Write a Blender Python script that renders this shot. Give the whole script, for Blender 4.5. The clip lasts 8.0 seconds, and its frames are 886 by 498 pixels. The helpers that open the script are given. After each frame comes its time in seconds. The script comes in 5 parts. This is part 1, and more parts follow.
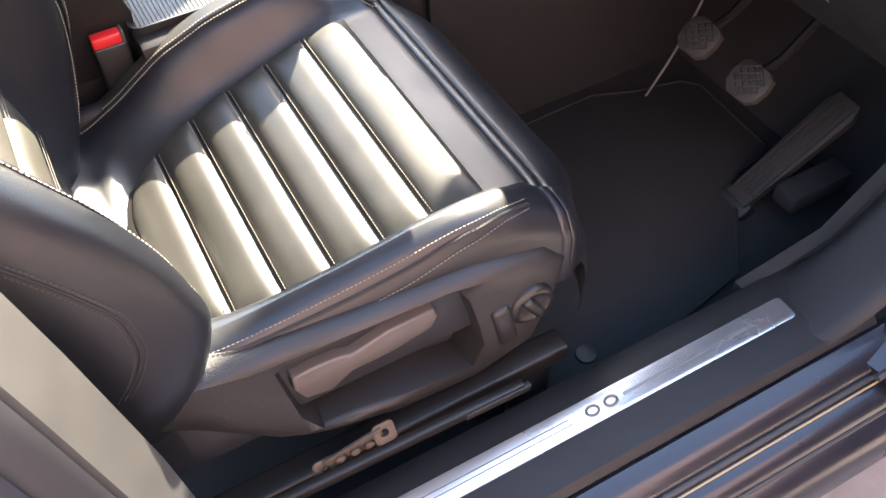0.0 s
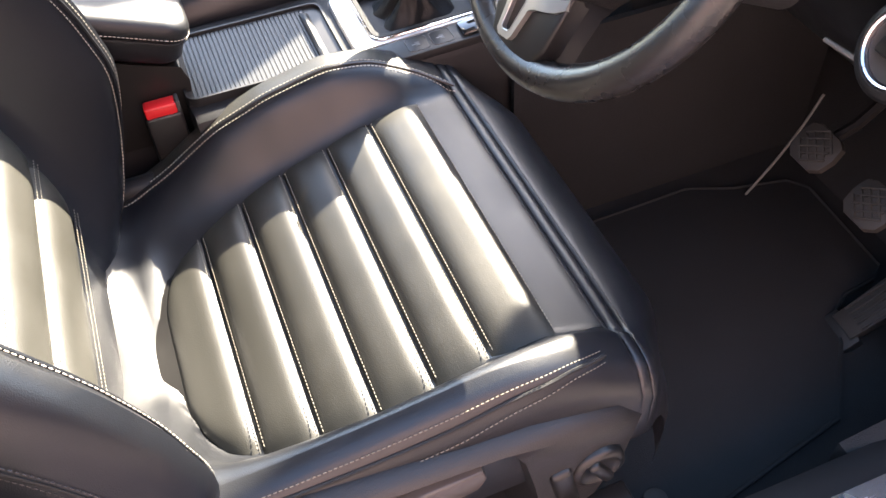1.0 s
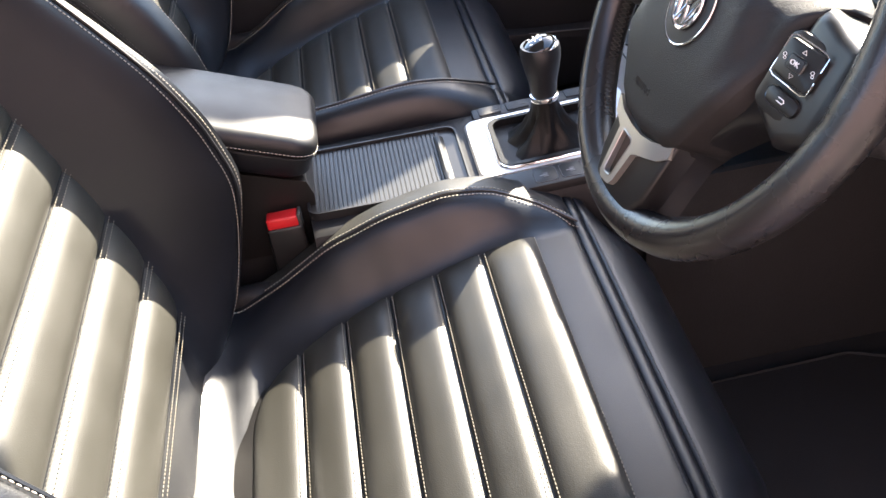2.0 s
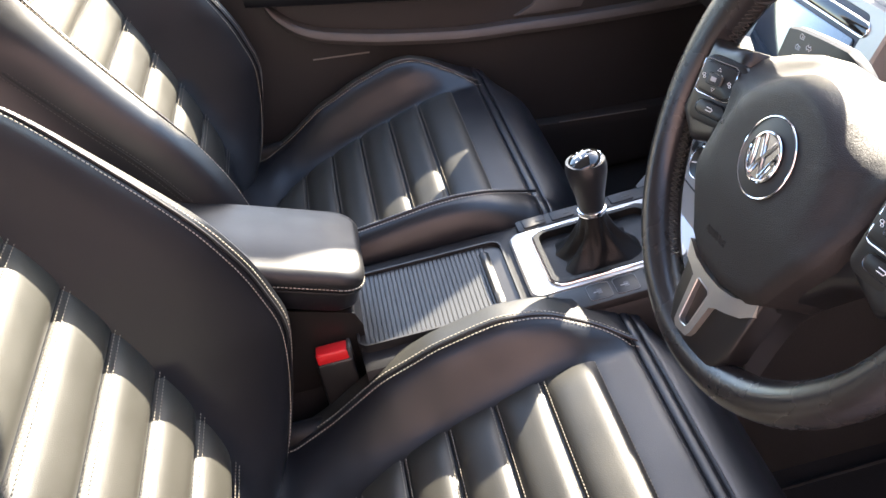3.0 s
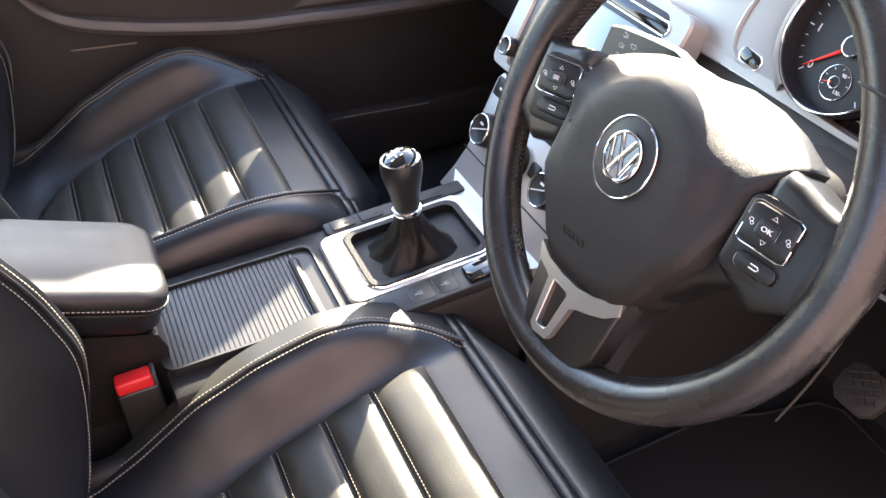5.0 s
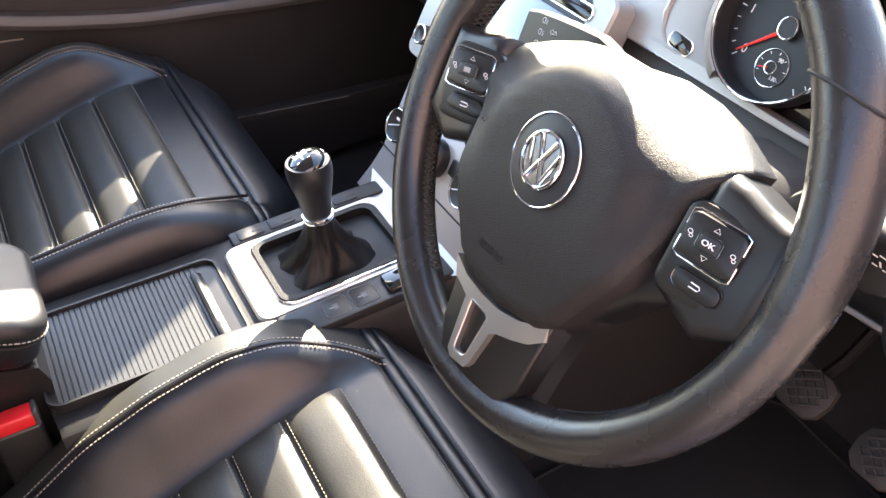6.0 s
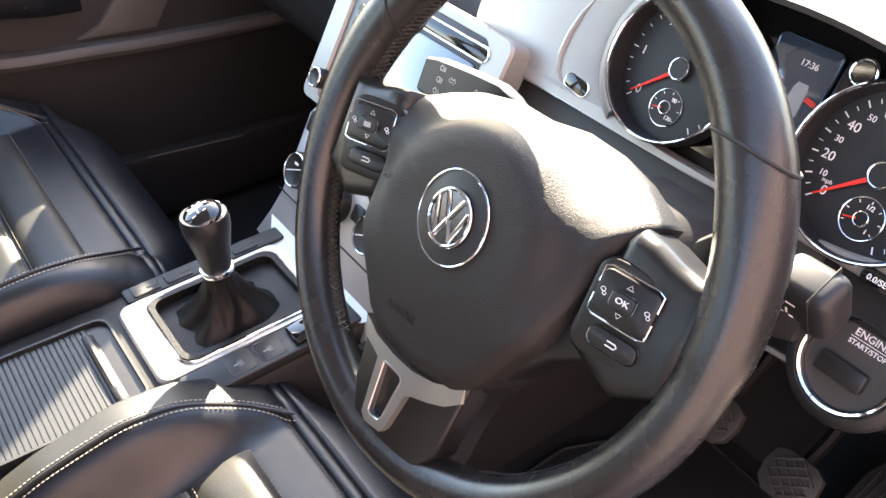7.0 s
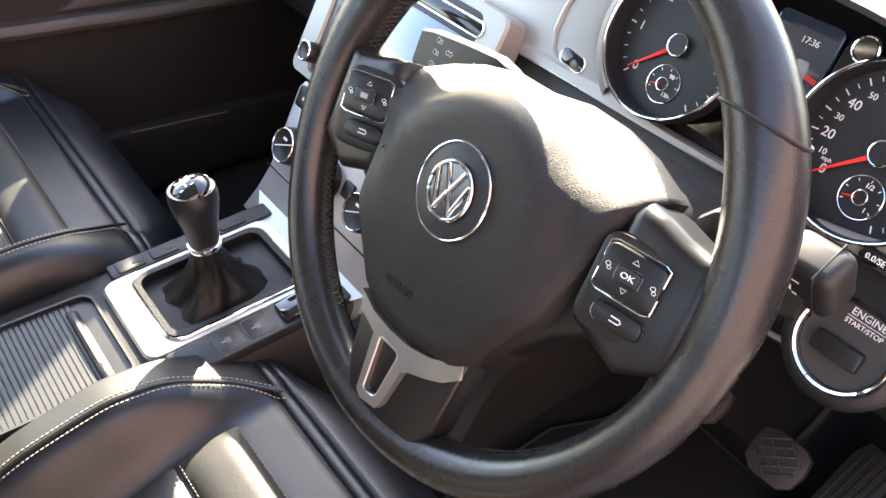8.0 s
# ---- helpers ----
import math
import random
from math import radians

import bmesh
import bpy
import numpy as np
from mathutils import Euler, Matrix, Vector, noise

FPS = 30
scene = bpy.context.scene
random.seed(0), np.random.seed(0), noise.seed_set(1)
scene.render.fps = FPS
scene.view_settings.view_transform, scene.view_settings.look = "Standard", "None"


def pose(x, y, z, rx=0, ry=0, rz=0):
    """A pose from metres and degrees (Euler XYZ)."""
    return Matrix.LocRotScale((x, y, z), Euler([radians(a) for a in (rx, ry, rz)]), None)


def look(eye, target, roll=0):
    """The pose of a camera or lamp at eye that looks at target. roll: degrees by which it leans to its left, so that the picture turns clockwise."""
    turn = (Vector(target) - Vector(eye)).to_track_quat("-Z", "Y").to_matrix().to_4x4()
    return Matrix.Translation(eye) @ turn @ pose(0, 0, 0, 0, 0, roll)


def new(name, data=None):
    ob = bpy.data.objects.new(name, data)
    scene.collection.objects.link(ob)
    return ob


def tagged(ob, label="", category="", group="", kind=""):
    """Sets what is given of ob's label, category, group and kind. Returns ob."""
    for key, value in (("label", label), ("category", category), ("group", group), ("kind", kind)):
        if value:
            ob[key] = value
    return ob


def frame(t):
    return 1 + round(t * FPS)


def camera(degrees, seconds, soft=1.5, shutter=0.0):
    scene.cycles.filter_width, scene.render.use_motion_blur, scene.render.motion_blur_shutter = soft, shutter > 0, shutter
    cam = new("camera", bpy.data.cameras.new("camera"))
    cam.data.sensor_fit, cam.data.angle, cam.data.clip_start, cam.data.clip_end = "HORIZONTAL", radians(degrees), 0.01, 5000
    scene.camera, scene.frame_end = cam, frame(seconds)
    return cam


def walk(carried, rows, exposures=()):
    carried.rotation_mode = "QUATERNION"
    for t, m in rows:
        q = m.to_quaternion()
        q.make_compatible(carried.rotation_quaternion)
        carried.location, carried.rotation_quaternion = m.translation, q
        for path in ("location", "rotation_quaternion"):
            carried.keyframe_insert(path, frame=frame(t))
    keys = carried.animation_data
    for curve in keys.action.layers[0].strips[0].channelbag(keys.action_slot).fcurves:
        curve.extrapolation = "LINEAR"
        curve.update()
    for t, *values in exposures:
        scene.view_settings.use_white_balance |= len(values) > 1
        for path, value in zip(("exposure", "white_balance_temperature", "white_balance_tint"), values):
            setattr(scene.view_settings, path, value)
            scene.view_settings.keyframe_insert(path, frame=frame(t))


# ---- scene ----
cam = camera(53.7, 8.0)
PATH = [
    (0, (1.15, -0.447, 1.262), (-0.011, 0.116, -0.266), -3.7),
    (0.5, (1.097, -0.398, 1.242), (-0.114, 0.075, -0.278), -5.7),
    (1, (1.002, -0.365, 1.245), (-0.258, 0.066, -0.247), -3.9),
    (1.5, (0.958, -0.294, 1.255), (-0.407, -0.053, -0.186), -6.3),
    (2, (0.968, -0.264, 1.22), (-0.566, -0.17, -0.06), -8.8),
    (3.3, (0.862, -0.293, 1.283), (-0.762, -0.189, 0.12), -13.2),
    (3.5, (0.852, -0.307, 1.281), (-0.76, -0.141, 0.109), -12.2),
    (4, (0.83, -0.352, 1.282), (-0.732, -0.024, 0.077), -9.0),
    (4.5, (0.821, -0.374, 1.274), (-0.677, 0.113, 0.042), -5.9),
    (4.7, (0.822, -0.365, 1.274), (-0.644, 0.18, 0.028), -4.7),
    (5.8, (0.778, -0.273, 1.217), (-0.627, 0.382, -0.046), -2.7),
    (6, (0.76, -0.283, 1.226), (-0.606, 0.426, -0.053), -2.4),
    (6.5, (0.738, -0.283, 1.235), (-0.562, 0.553, -0.034), -0.9),
    (7, (0.735, -0.272, 1.234), (-0.539, 0.643, -0.006), -0.1),
    (7.5, (0.728, -0.274, 1.231), (-0.517, 0.681, -0.01), 1.0),
    (8, (0.725, -0.278, 1.224), (-0.503, 0.657, -0.048), 1.4),
]
EXPOSURES = [(t, stops, kelvin, 10) for t, stops, kelvin in ((0.0, 3.90, 6900), (0.5, 3.95, 6800), (1.0, 3.58, 6700), (1.5, 3.36, 6650), (2.0, 3.24, 6600), (3.5, 3.22, 6650), (4.0, 3.38, 6700), (4.5, 3.52, 6750), (6.0, 3.60, 6950), (8.0, 3.44, 7100))]
walk(cam, [(t, look(eye, target, roll)) for t, eye, target, roll in PATH], EXPOSURES)

# ---- world, sun, exposure ----
SUN_EL, SUN_AZ = 29.0, 39.0      # degrees above the horizon; degrees ahead of the car's left side
SUN_DIR = Vector((-math.cos(radians(SUN_EL)) * math.cos(radians(SUN_AZ)), math.cos(radians(SUN_EL)) * math.sin(radians(SUN_AZ)), math.sin(radians(SUN_EL))))
world = bpy.data.worlds.new("sky")
scene.world = world
world.use_nodes = True
wn = world.node_tree.nodes
sky = wn.new("ShaderNodeTexSky")
sky.sky_type, sky.sun_disc = "NISHITA", False
sky.sun_elevation = radians(SUN_EL)
sky.sun_rotation = math.atan2(SUN_DIR.x, SUN_DIR.y)
wn["Background"].inputs["Strength"].default_value = 0.15
world.node_tree.links.new(sky.outputs["Color"], wn["Background"].inputs["Color"])
sun = new("sun", bpy.data.lights.new("sun", "SUN"))
sun.data.energy, sun.data.angle, sun.data.color = 5.0, radians(0.53), (1.0, 0.90, 0.74)
sun.matrix_world = look(SUN_DIR * 20, (0, 0, 0))


# ---- materials ----
def node_material(name, colour, rough=0.5, metal=0.0, grain=0.0, scale=900.0, relief=0.0, vary=0.12, wear=3.0, coat=0.0, spec=0.5, kind="noise"):
    """A principled surface: base colour varied at two scales, roughness varied, fine relief."""
    m = bpy.data.materials.new(name)
    m.use_nodes = True
    n, l = m.node_tree.nodes, m.node_tree.links
    p = n["Principled BSDF"]
    p.inputs["Metallic"].default_value = metal
    p.inputs["Coat Weight"].default_value = coat
    p.inputs["Coat Roughness"].default_value = 0.08
    p.inputs["Specular IOR Level"].default_value = spec
    co = n.new("ShaderNodeTexCoord")
    big = n.new("ShaderNodeTexNoise")
    big.inputs["Scale"].default_value, big.inputs["Detail"].default_value = wear * 6, 5
    fine = n.new("ShaderNodeTexVoronoi" if kind == "voronoi" else "ShaderNodeTexNoise")
    fine.inputs["Scale"].default_value = scale
    l.new(co.outputs["Object"], big.inputs["Vector"])
    l.new(co.outputs["Object"], fine.inputs["Vector"])
    mix = n.new("ShaderNodeMix")
    mix.data_type = "RGBA"
    dark = [c * (1 - vary) for c in colour]
    light = [min(1, c * (1 + vary)) for c in colour]
    mix.inputs["A"].default_value, mix.inputs["B"].default_value = (*dark, 1), (*light, 1)
    both = n.new("ShaderNodeMath")
    both.operation = "MULTIPLY_ADD"
    both.inputs[1].default_value = grain
    l.new(fine.outputs[0], both.inputs[0])
    l.new(big.outputs[0], both.inputs[2])
    l.new(both.outputs[0], mix.inputs["Factor"])
    l.new(mix.outputs["Result"], p.inputs["Base Color"])
    ramp = n.new("ShaderNodeMapRange")
    ramp.inputs["From Min"].default_value, ramp.inputs["From Max"].default_value = 0.3, 0.7
    ramp.inputs["To Min"].default_value, ramp.inputs["To Max"].default_value = rough * 0.88, min(1, rough * 1.12)
    l.new(big.outputs[0], ramp.inputs["Value"])
    l.new(ramp.outputs["Result"], p.inputs["Roughness"])
    if relief:
        b = n.new("ShaderNodeBump")
        b.inputs["Strength"].default_value, b.inputs["Distance"].default_value = relief, 0.0006
        l.new(fine.outputs[0], b.inputs["Height"])
        l.new(b.outputs["Normal"], p.inputs["Normal"])
    return m


LEATHER = node_material("black_leather", (0.0092, 0.0102, 0.0128), 0.35, grain=0.2, scale=1100, relief=0.18, kind="voronoi", spec=0.50)
LEATHER_LID = node_material("armrest_leather", (0.0095, 0.0100, 0.0115), 0.47, grain=0.2, scale=1100, relief=0.18, kind="voronoi", spec=0.42)
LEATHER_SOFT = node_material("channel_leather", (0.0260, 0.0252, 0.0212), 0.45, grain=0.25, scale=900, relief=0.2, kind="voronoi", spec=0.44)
THREAD = node_material("pale_thread", (0.40, 0.37, 0.31), 0.8, vary=0.2, scale=2000)
THREAD_SEAM = node_material("channel_thread", (0.17, 0.155, 0.125), 0.8, vary=0.2, scale=2000)
THREAD_DARK = node_material("dark_thread", (0.06, 0.055, 0.05), 0.7, vary=0.2, scale=2000)
PLASTIC = node_material("grained_plastic", (0.0115, 0.0112, 0.0118), 0.5, grain=0.3, scale=700, relief=0.35, kind="voronoi")
PLASTIC_GREY = node_material("grey_plastic", (0.16, 0.155, 0.145), 0.6, grain=0.3, scale=800, relief=0.3, kind="voronoi")
PLASTIC_FINE = node_material("satin_black_plastic", (0.0125, 0.0118, 0.0115), 0.34, grain=0.1, scale=900, spec=0.38)
GLOSS = node_material("gloss_black", (0.006, 0.006, 0.006), 0.08, coat=0.6, vary=0.05)
SILVER = node_material("brushed_silver_trim", (0.45, 0.44, 0.425), 0.38, metal=0.55, vary=0.06, scale=600)
SILVER_FASCIA = node_material("satin_fascia_silver", (0.36, 0.345, 0.32), 0.42, metal=0.5, vary=0.06, scale=600)
SILVER_SPOKE = node_material("satin_spoke_silver", (0.36, 0.35, 0.33), 0.34, metal=0.8, vary=0.06, scale=600)
CHROME = node_material("chrome", (0.82, 0.82, 0.83), 0.09, metal=1.0, vary=0.03)
STEEL = node_material("scuff_plate_steel", (0.66, 0.67, 0.68), 0.27, metal=0.9, vary=0.02, wear=0.5)
RED = node_material("red_plastic", (0.60, 0.015, 0.02), 0.35, vary=0.08)
CARPET = node_material("black_carpet", (0.0195, 0.0205, 0.0215), 0.95, grain=0.6, scale=500, relief=1.0, vary=0.3, spec=0.12)
MAT_CLOTH = node_material("floor_mat_pile", (0.0185, 0.0195, 0.0205), 0.95, grain=0.6, scale=650, relief=1.0, vary=0.25, spec=0.12)
RUBBER = node_material("black_rubber", (0.022, 0.022, 0.023), 0.55, grain=0.2, scale=400)
TRAY = node_material("ribbed_rubber_blind", (0.020, 0.021, 0.0225), 0.45, grain=0.2, scale=500)
PAINT = node_material("dark_blue_metallic_paint", (0.012, 0.0125, 0.019), 0.30, metal=0.25, coat=0.25, vary=0.1, scale=3000)
CONCRETE = node_material("pale_concrete", (0.27, 0.222, 0.205), 0.9, grain=0.5, scale=60, relief=0.8, vary=0.22)
RUSTY = node_material("bare_rusted_steel", (0.068, 0.054, 0.043), 0.65, metal=0.4, vary=0.4, scale=300)
HEADLINER = node_material("grey_headliner", (0.34, 0.37, 0.41), 0.95, vary=0.05)
WHITE_PRINT = node_material("white_print", (0.75, 0.75, 0.75), 0.6, vary=0.03)
RED_NEEDLE = node_material("red_needle", (0.75, 0.03, 0.02), 0.4, vary=0.05)
PLASTIC_PALE = node_material("pale_grey_trim", (0.040, 0.0385, 0.036), 0.5, grain=0.3, scale=1200, relief=0.08, kind="voronoi")
PLASTIC_DOOR = node_material("black_door_plastic", (0.022, 0.0222, 0.0235), 0.5, grain=0.3, scale=700, relief=0.35, kind="voronoi")
SILL_BLACK = node_material("sill_plastic", (0.011, 0.011, 0.012), 0.5, grain=0.3, scale=700, relief=0.3, kind="voronoi", spec=0.3)
STRIP_GREY = node_material("dark_grey_strip", (0.085, 0.083, 0.082), 0.5, vary=0.08)
# tan colour for the reflections drawn along the door seal
BRASSY = node_material("tan_seal_glint", (0.30, 0.22, 0.12), 0.45, vary=0.15)
GREY_INK = node_material("dark_grey_print", (0.10, 0.10, 0.105), 0.5, vary=0.05)
# pinkish tone chosen to tint what the added outside walls reflect
BRICK = node_material("rendered_wall", (0.228, 0.163, 0.168), 0.9, grain=0.4, scale=14, relief=0.6, vary=0.25)
SCREEN = node_material("dark_screen_glass", (0.03, 0.045, 0.065), 0.06, coat=1.0, vary=0.05, spec=1.0)
DIAL_BLACK = node_material("matt_black_dial", (0.008, 0.008, 0.009), 0.5, vary=0.05)
BRONZE = node_material("satin_grey_button", (0.075, 0.070, 0.067), 0.38, metal=0.5, vary=0.06)
RADIO_GREY = node_material("grey_radio_face", (0.075, 0.078, 0.085), 0.35, vary=0.06)
WHITE_DIM = node_material("dim_print", (0.30, 0.30, 0.30), 0.6, vary=0.05)
SILVER_DARK = node_material("dark_metallic", (0.33, 0.33, 0.35), 0.28, metal=0.85, vary=0.06)
GAITER = node_material("creased_leather", (0.0060, 0.0058, 0.0058), 0.45, grain=0.3, scale=600, relief=0.4, kind="voronoi", spec=0.28)
RIM_LEATHER = node_material("worn_rim_leather", (0.018, 0.017, 0.017), 0.27, grain=0.2, scale=1200, relief=0.12, kind="voronoi", wear=4)
THREAD_GREY = node_material("grey_thread", (0.06, 0.055, 0.055), 0.75, vary=0.2, scale=2000)
THREAD_RIM = node_material("rim_thread", (0.030, 0.028, 0.026), 0.7, vary=0.2, scale=2000)
THREAD_BLACK = node_material("black_thread", (0.010, 0.010, 0.010), 0.7, scale=2000)
AIRBAG = node_material("grained_airbag_skin", (0.0165, 0.0150, 0.0145), 0.50, grain=0.3, scale=1500, relief=0.45, kind="voronoi", spec=0.27)
CHROME_DARK = node_material("smoked_chrome", (0.10, 0.10, 0.105), 0.15, metal=0.9, vary=0.05)
# brown base colour holds the warm reflection on the seat's height lever
PLASTIC_REFLECT = node_material("warm_reflection_plastic", (0.07, 0.062, 0.058), 0.35, vary=0.06)
RUBBER_WORN = node_material("worn_rubber", (0.018, 0.0165, 0.015), 0.6, grain=0.5, scale=300, vary=0.3)
STEEL_DARK = node_material("dull_steel", (0.022, 0.022, 0.023), 0.45, metal=0.8, vary=0.2)
DASH_TOP = node_material("dashboard_skin", (0.030, 0.0295, 0.030), 0.58, grain=0.3, scale=950, relief=0.3, kind="voronoi")


# ---- small builders ----
def finish(bm, sharp=38):
    bmesh.ops.recalc_face_normals(bm, faces=bm.faces)
    me = bpy.data.meshes.new("mesh")
    bm.to_mesh(me)
    bm.free()
    for f in me.polygons:
        f.use_smooth = True
    me.set_sharp_from_angle(angle=radians(sharp))
    return me


def part(name, bm, material, parent=None, label="", sharp=38):
    """Links a bmesh as one mesh object under a thing or a part."""
    me = finish(bm, sharp) if isinstance(bm, bmesh.types.BMesh) else bm
    if not me.materials:
        me.materials.append(material)
    ob = new(name, me)
    if parent:
        ob.parent = parent
    return tagged(ob, label)


def thing(name, label, category, at=(0, 0, 0), group="", kind=""):
    ob = new(name)
    ob.location = at
    ob.empty_display_size = 0.02
    return tagged(ob, label, category, group, kind)


def sub(parent, bm, name, material, label="", sharp=38):
    """A part whose bmesh is given in world places, under a thing that stands at its own base."""
    base = Vector(parent.location)
    up = parent.parent
    while up:
        base += Vector(up.location)
        up = up.parent
    bmesh.ops.translate(bm, verts=bm.verts, vec=-base)
    return part(name, bm, material, parent, label, sharp)


def joined(*bms):
    out = bmesh.new()
    for b in bms:
        me = bpy.data.meshes.new("tmp")
        b.to_mesh(me)
        b.free()
        out.from_mesh(me)
        bpy.data.meshes.remove(me)
    return out


def sheet(rows, close_u=False, close_v=False):
    """A quad mesh through a grid of places (rows of equal length)."""
    bm = bmesh.new()
    vs = [[bm.verts.new(p) for p in row] for row in rows]
    n, k = len(vs), len(vs[0])
    for i in range(n if close_v else n - 1):
        for j in range(k if close_u else k - 1):
            q = (vs[i][j], vs[i][(j + 1) % k], vs[(i + 1) % n][(j + 1) % k], vs[(i + 1) % n][j])
            if len(set(q)) == 4:
                bm.faces.new(q)
    return bm


def slab(rows, down):
    """A closed body: the sheet through rows, and the same sheet moved by the vector down."""
    d = Vector(down)
    loops = []
    for r in rows:
        loops.append([Vector(p) for p in r] + [Vector(p) + d for p in reversed(r)])
    bm = sheet(loops, close_u=True)
    bm.verts.ensure_lookup_table()
    k = len(loops[0])
    h = k // 2
    for base in (0, (len(loops) - 1) * k):
        for j in range(h - 1):
            bm.faces.new((bm.verts[base + j], bm.verts[base + j + 1], bm.verts[base + k - 2 - j], bm.verts[base + k - 1 - j]))
    return bm


def tube(points, radius, n=8, closed=False, flat=1.0):
    """A round bar along points; radius may be a list."""
    pts = [Vector(p) for p in points]
    rings, m = [], len(pts)
    normal = None
    for i, p in enumerate(pts):
        a = pts[(i - 1) % m] if (i or closed) else p
        b = pts[(i + 1) % m] if (i < m - 1 or closed) else p
        t = (b - a).normalized()
        if normal is None:
            normal = t.orthogonal().normalized()
        normal = (normal - t * normal.dot(t)).normalized()
        side = t.cross(normal)
        r = radius[i] if isinstance(radius, (list, tuple)) else radius
        rings.append([p + normal * r * math.cos(2 * math.pi * j / n) + side * r * flat * math.sin(2 * math.pi * j / n) for j in range(n)])
    bm = sheet(rings, close_u=True, close_v=closed)
    if not closed:
        bm.verts.ensure_lookup_table()
        bm.faces.new([bm.verts[j] for j in range(n)])
        bm.faces.new([bm.verts[(m - 1) * n + j] for j in range(n)])
    return bm


def lathe(profile, n=32, m=None):
    """Rows of (radius, height) turned about z, then moved by the pose m."""
    rings = [[(max(r, 1e-5) * math.cos(2 * math.pi * j / n), max(r, 1e-5) * math.sin(2 * math.pi * j / n), h) for j in range(n)] for r, h in profile]
    bm = sheet(rings, close_u=True)
    bm.verts.ensure_lookup_table()
    for base, r in ((0, profile[0][0]), ((len(profile) - 1) * n, profile[-1][0])):
        if r > 1e-4:
            bm.faces.new([bm.verts[base + j] for j in range(n)])
    bmesh.ops.remove_doubles(bm, verts=bm.verts, dist=2e-5)
    if m is not None:
        bm.transform(m)
    return bm


def box(size, m=None, bevel=0.004, segments=2):
    bm = bmesh.new()
    bmesh.ops.create_cube(bm, size=1)
    bmesh.ops.scale(bm, vec=size, verts=bm.verts)
    if bevel:
        bmesh.ops.bevel(bm, geom=bm.edges, offset=min(bevel, min(size) * 0.49), segments=segments, affect="EDGES", profile=0.5)
    if m is not None:
        bm.transform(m if isinstance(m, Matrix) else Matrix.Translation(m))
    return bm


def outline_plate(outline, depth, m=None, bevel=0.002, segments=2):
    """A plate with an outline in x, y, from z = -depth to 0, bevelled round its upper edge."""
    bm = bmesh.new()
    top = [bm.verts.new((x, y, 0)) for x, y in outline]
    low = [bm.verts.new((x, y, -depth)) for x, y in outline]
    n = len(top)
    face = bm.faces.new(top)
    bm.faces.new(low[::-1])
    for i in range(n):
        bm.faces.new((top[i], low[i], low[(i + 1) % n], top[(i + 1) % n]))
    bmesh.ops.recalc_face_normals(bm, faces=bm.faces)
    if bevel:
        bmesh.ops.bevel(bm, geom=list(face.edges), offset=bevel, segments=segments, affect="EDGES", profile=0.5)
    if m is not None:
        bm.transform(m)
    return bm


def rounded(w, h, r, n=5, cx=0.0, cy=0.0):
    """The outline of a rounded rectangle."""
    out = []
    for k, (sx, sy) in enumerate(((1, 1), (-1, 1), (-1, -1), (1, -1))):
        for i in range(n + 1):
            a = radians(90 * k + 90 * i / n)
            out.append((cx + sx * (w / 2 - r) + r * math.cos(a), cy + sy * (h / 2 - r) + r * math.sin(a)))
    return out


def ring_plate(outer, inner, depth, m=None, bevel=0.0015):
    """A frame between two outlines with equally many points, from z = -depth to 0."""
    n = len(outer)
    rows = [[(x, y, -depth) for x, y in outer], [(x, y, -bevel) for x, y in outer],
            [(x + (ix - x) * 0.08, y + (iy - y) * 0.08, 0) for (x, y), (ix, iy) in zip(outer, inner)],
            [(ix + (x - ix) * 0.08, iy + (y - iy) * 0.08, 0) for (x, y), (ix, iy) in zip(outer, inner)],
            [(x, y, -bevel) for x, y in inner], [(x, y, -depth) for x, y in inner]]
    bm = sheet(rows, close_u=True, close_v=True)
    if m is not None:
        bm.transform(m)
    return bm


def stitches(path, pitch=0.0048, length=0.0034, size=0.00062):
    """A row of small thread loops along a path."""
    pts = [Vector(p) for p in path]
    bm = bmesh.new()
    todo, carry = [], 0.0
    for a, b in zip(pts, pts[1:]):
        d = (b - a).length
        if d < 1e-7:
            continue
        t = (b - a) / d
        s = carry
        while s < d:
            todo.append((a + t * s, t))
            s += pitch
        carry = s - d
    for c, t in todo:
        u = t.orthogonal().normalized()
        w = t.cross(u)
        ring = []
        for off, k in ((-0.5, 0.35), (-0.25, 1), (0.25, 1), (0.5, 0.35)):
            ring.append([bm.verts.new(c + t * length * off + (u * math.cos(g) + w * math.sin(g)) * size * k) for g in (0, 1.57, 3.14, 4.71)])
        for i in range(3):
            for j in range(4):
                bm.faces.new((ring[i][j], ring[i][(j + 1) % 4], ring[i + 1][(j + 1) % 4], ring[i + 1][j]))
    return bm


def knots(xs, ys, h):
    """A smooth function through knots, averaged over a width of 2h."""
    xs, ys = np.array(xs, float), np.array(ys, float)
    w = np.linspace(-h, h, 9)

    def f(x):
        return float(np.mean(np.interp(x + w, xs, ys)))
    return f


def smooth(t):
    t = min(1.0, max(0.0, t))
    return t * t * (3 - 2 * t)


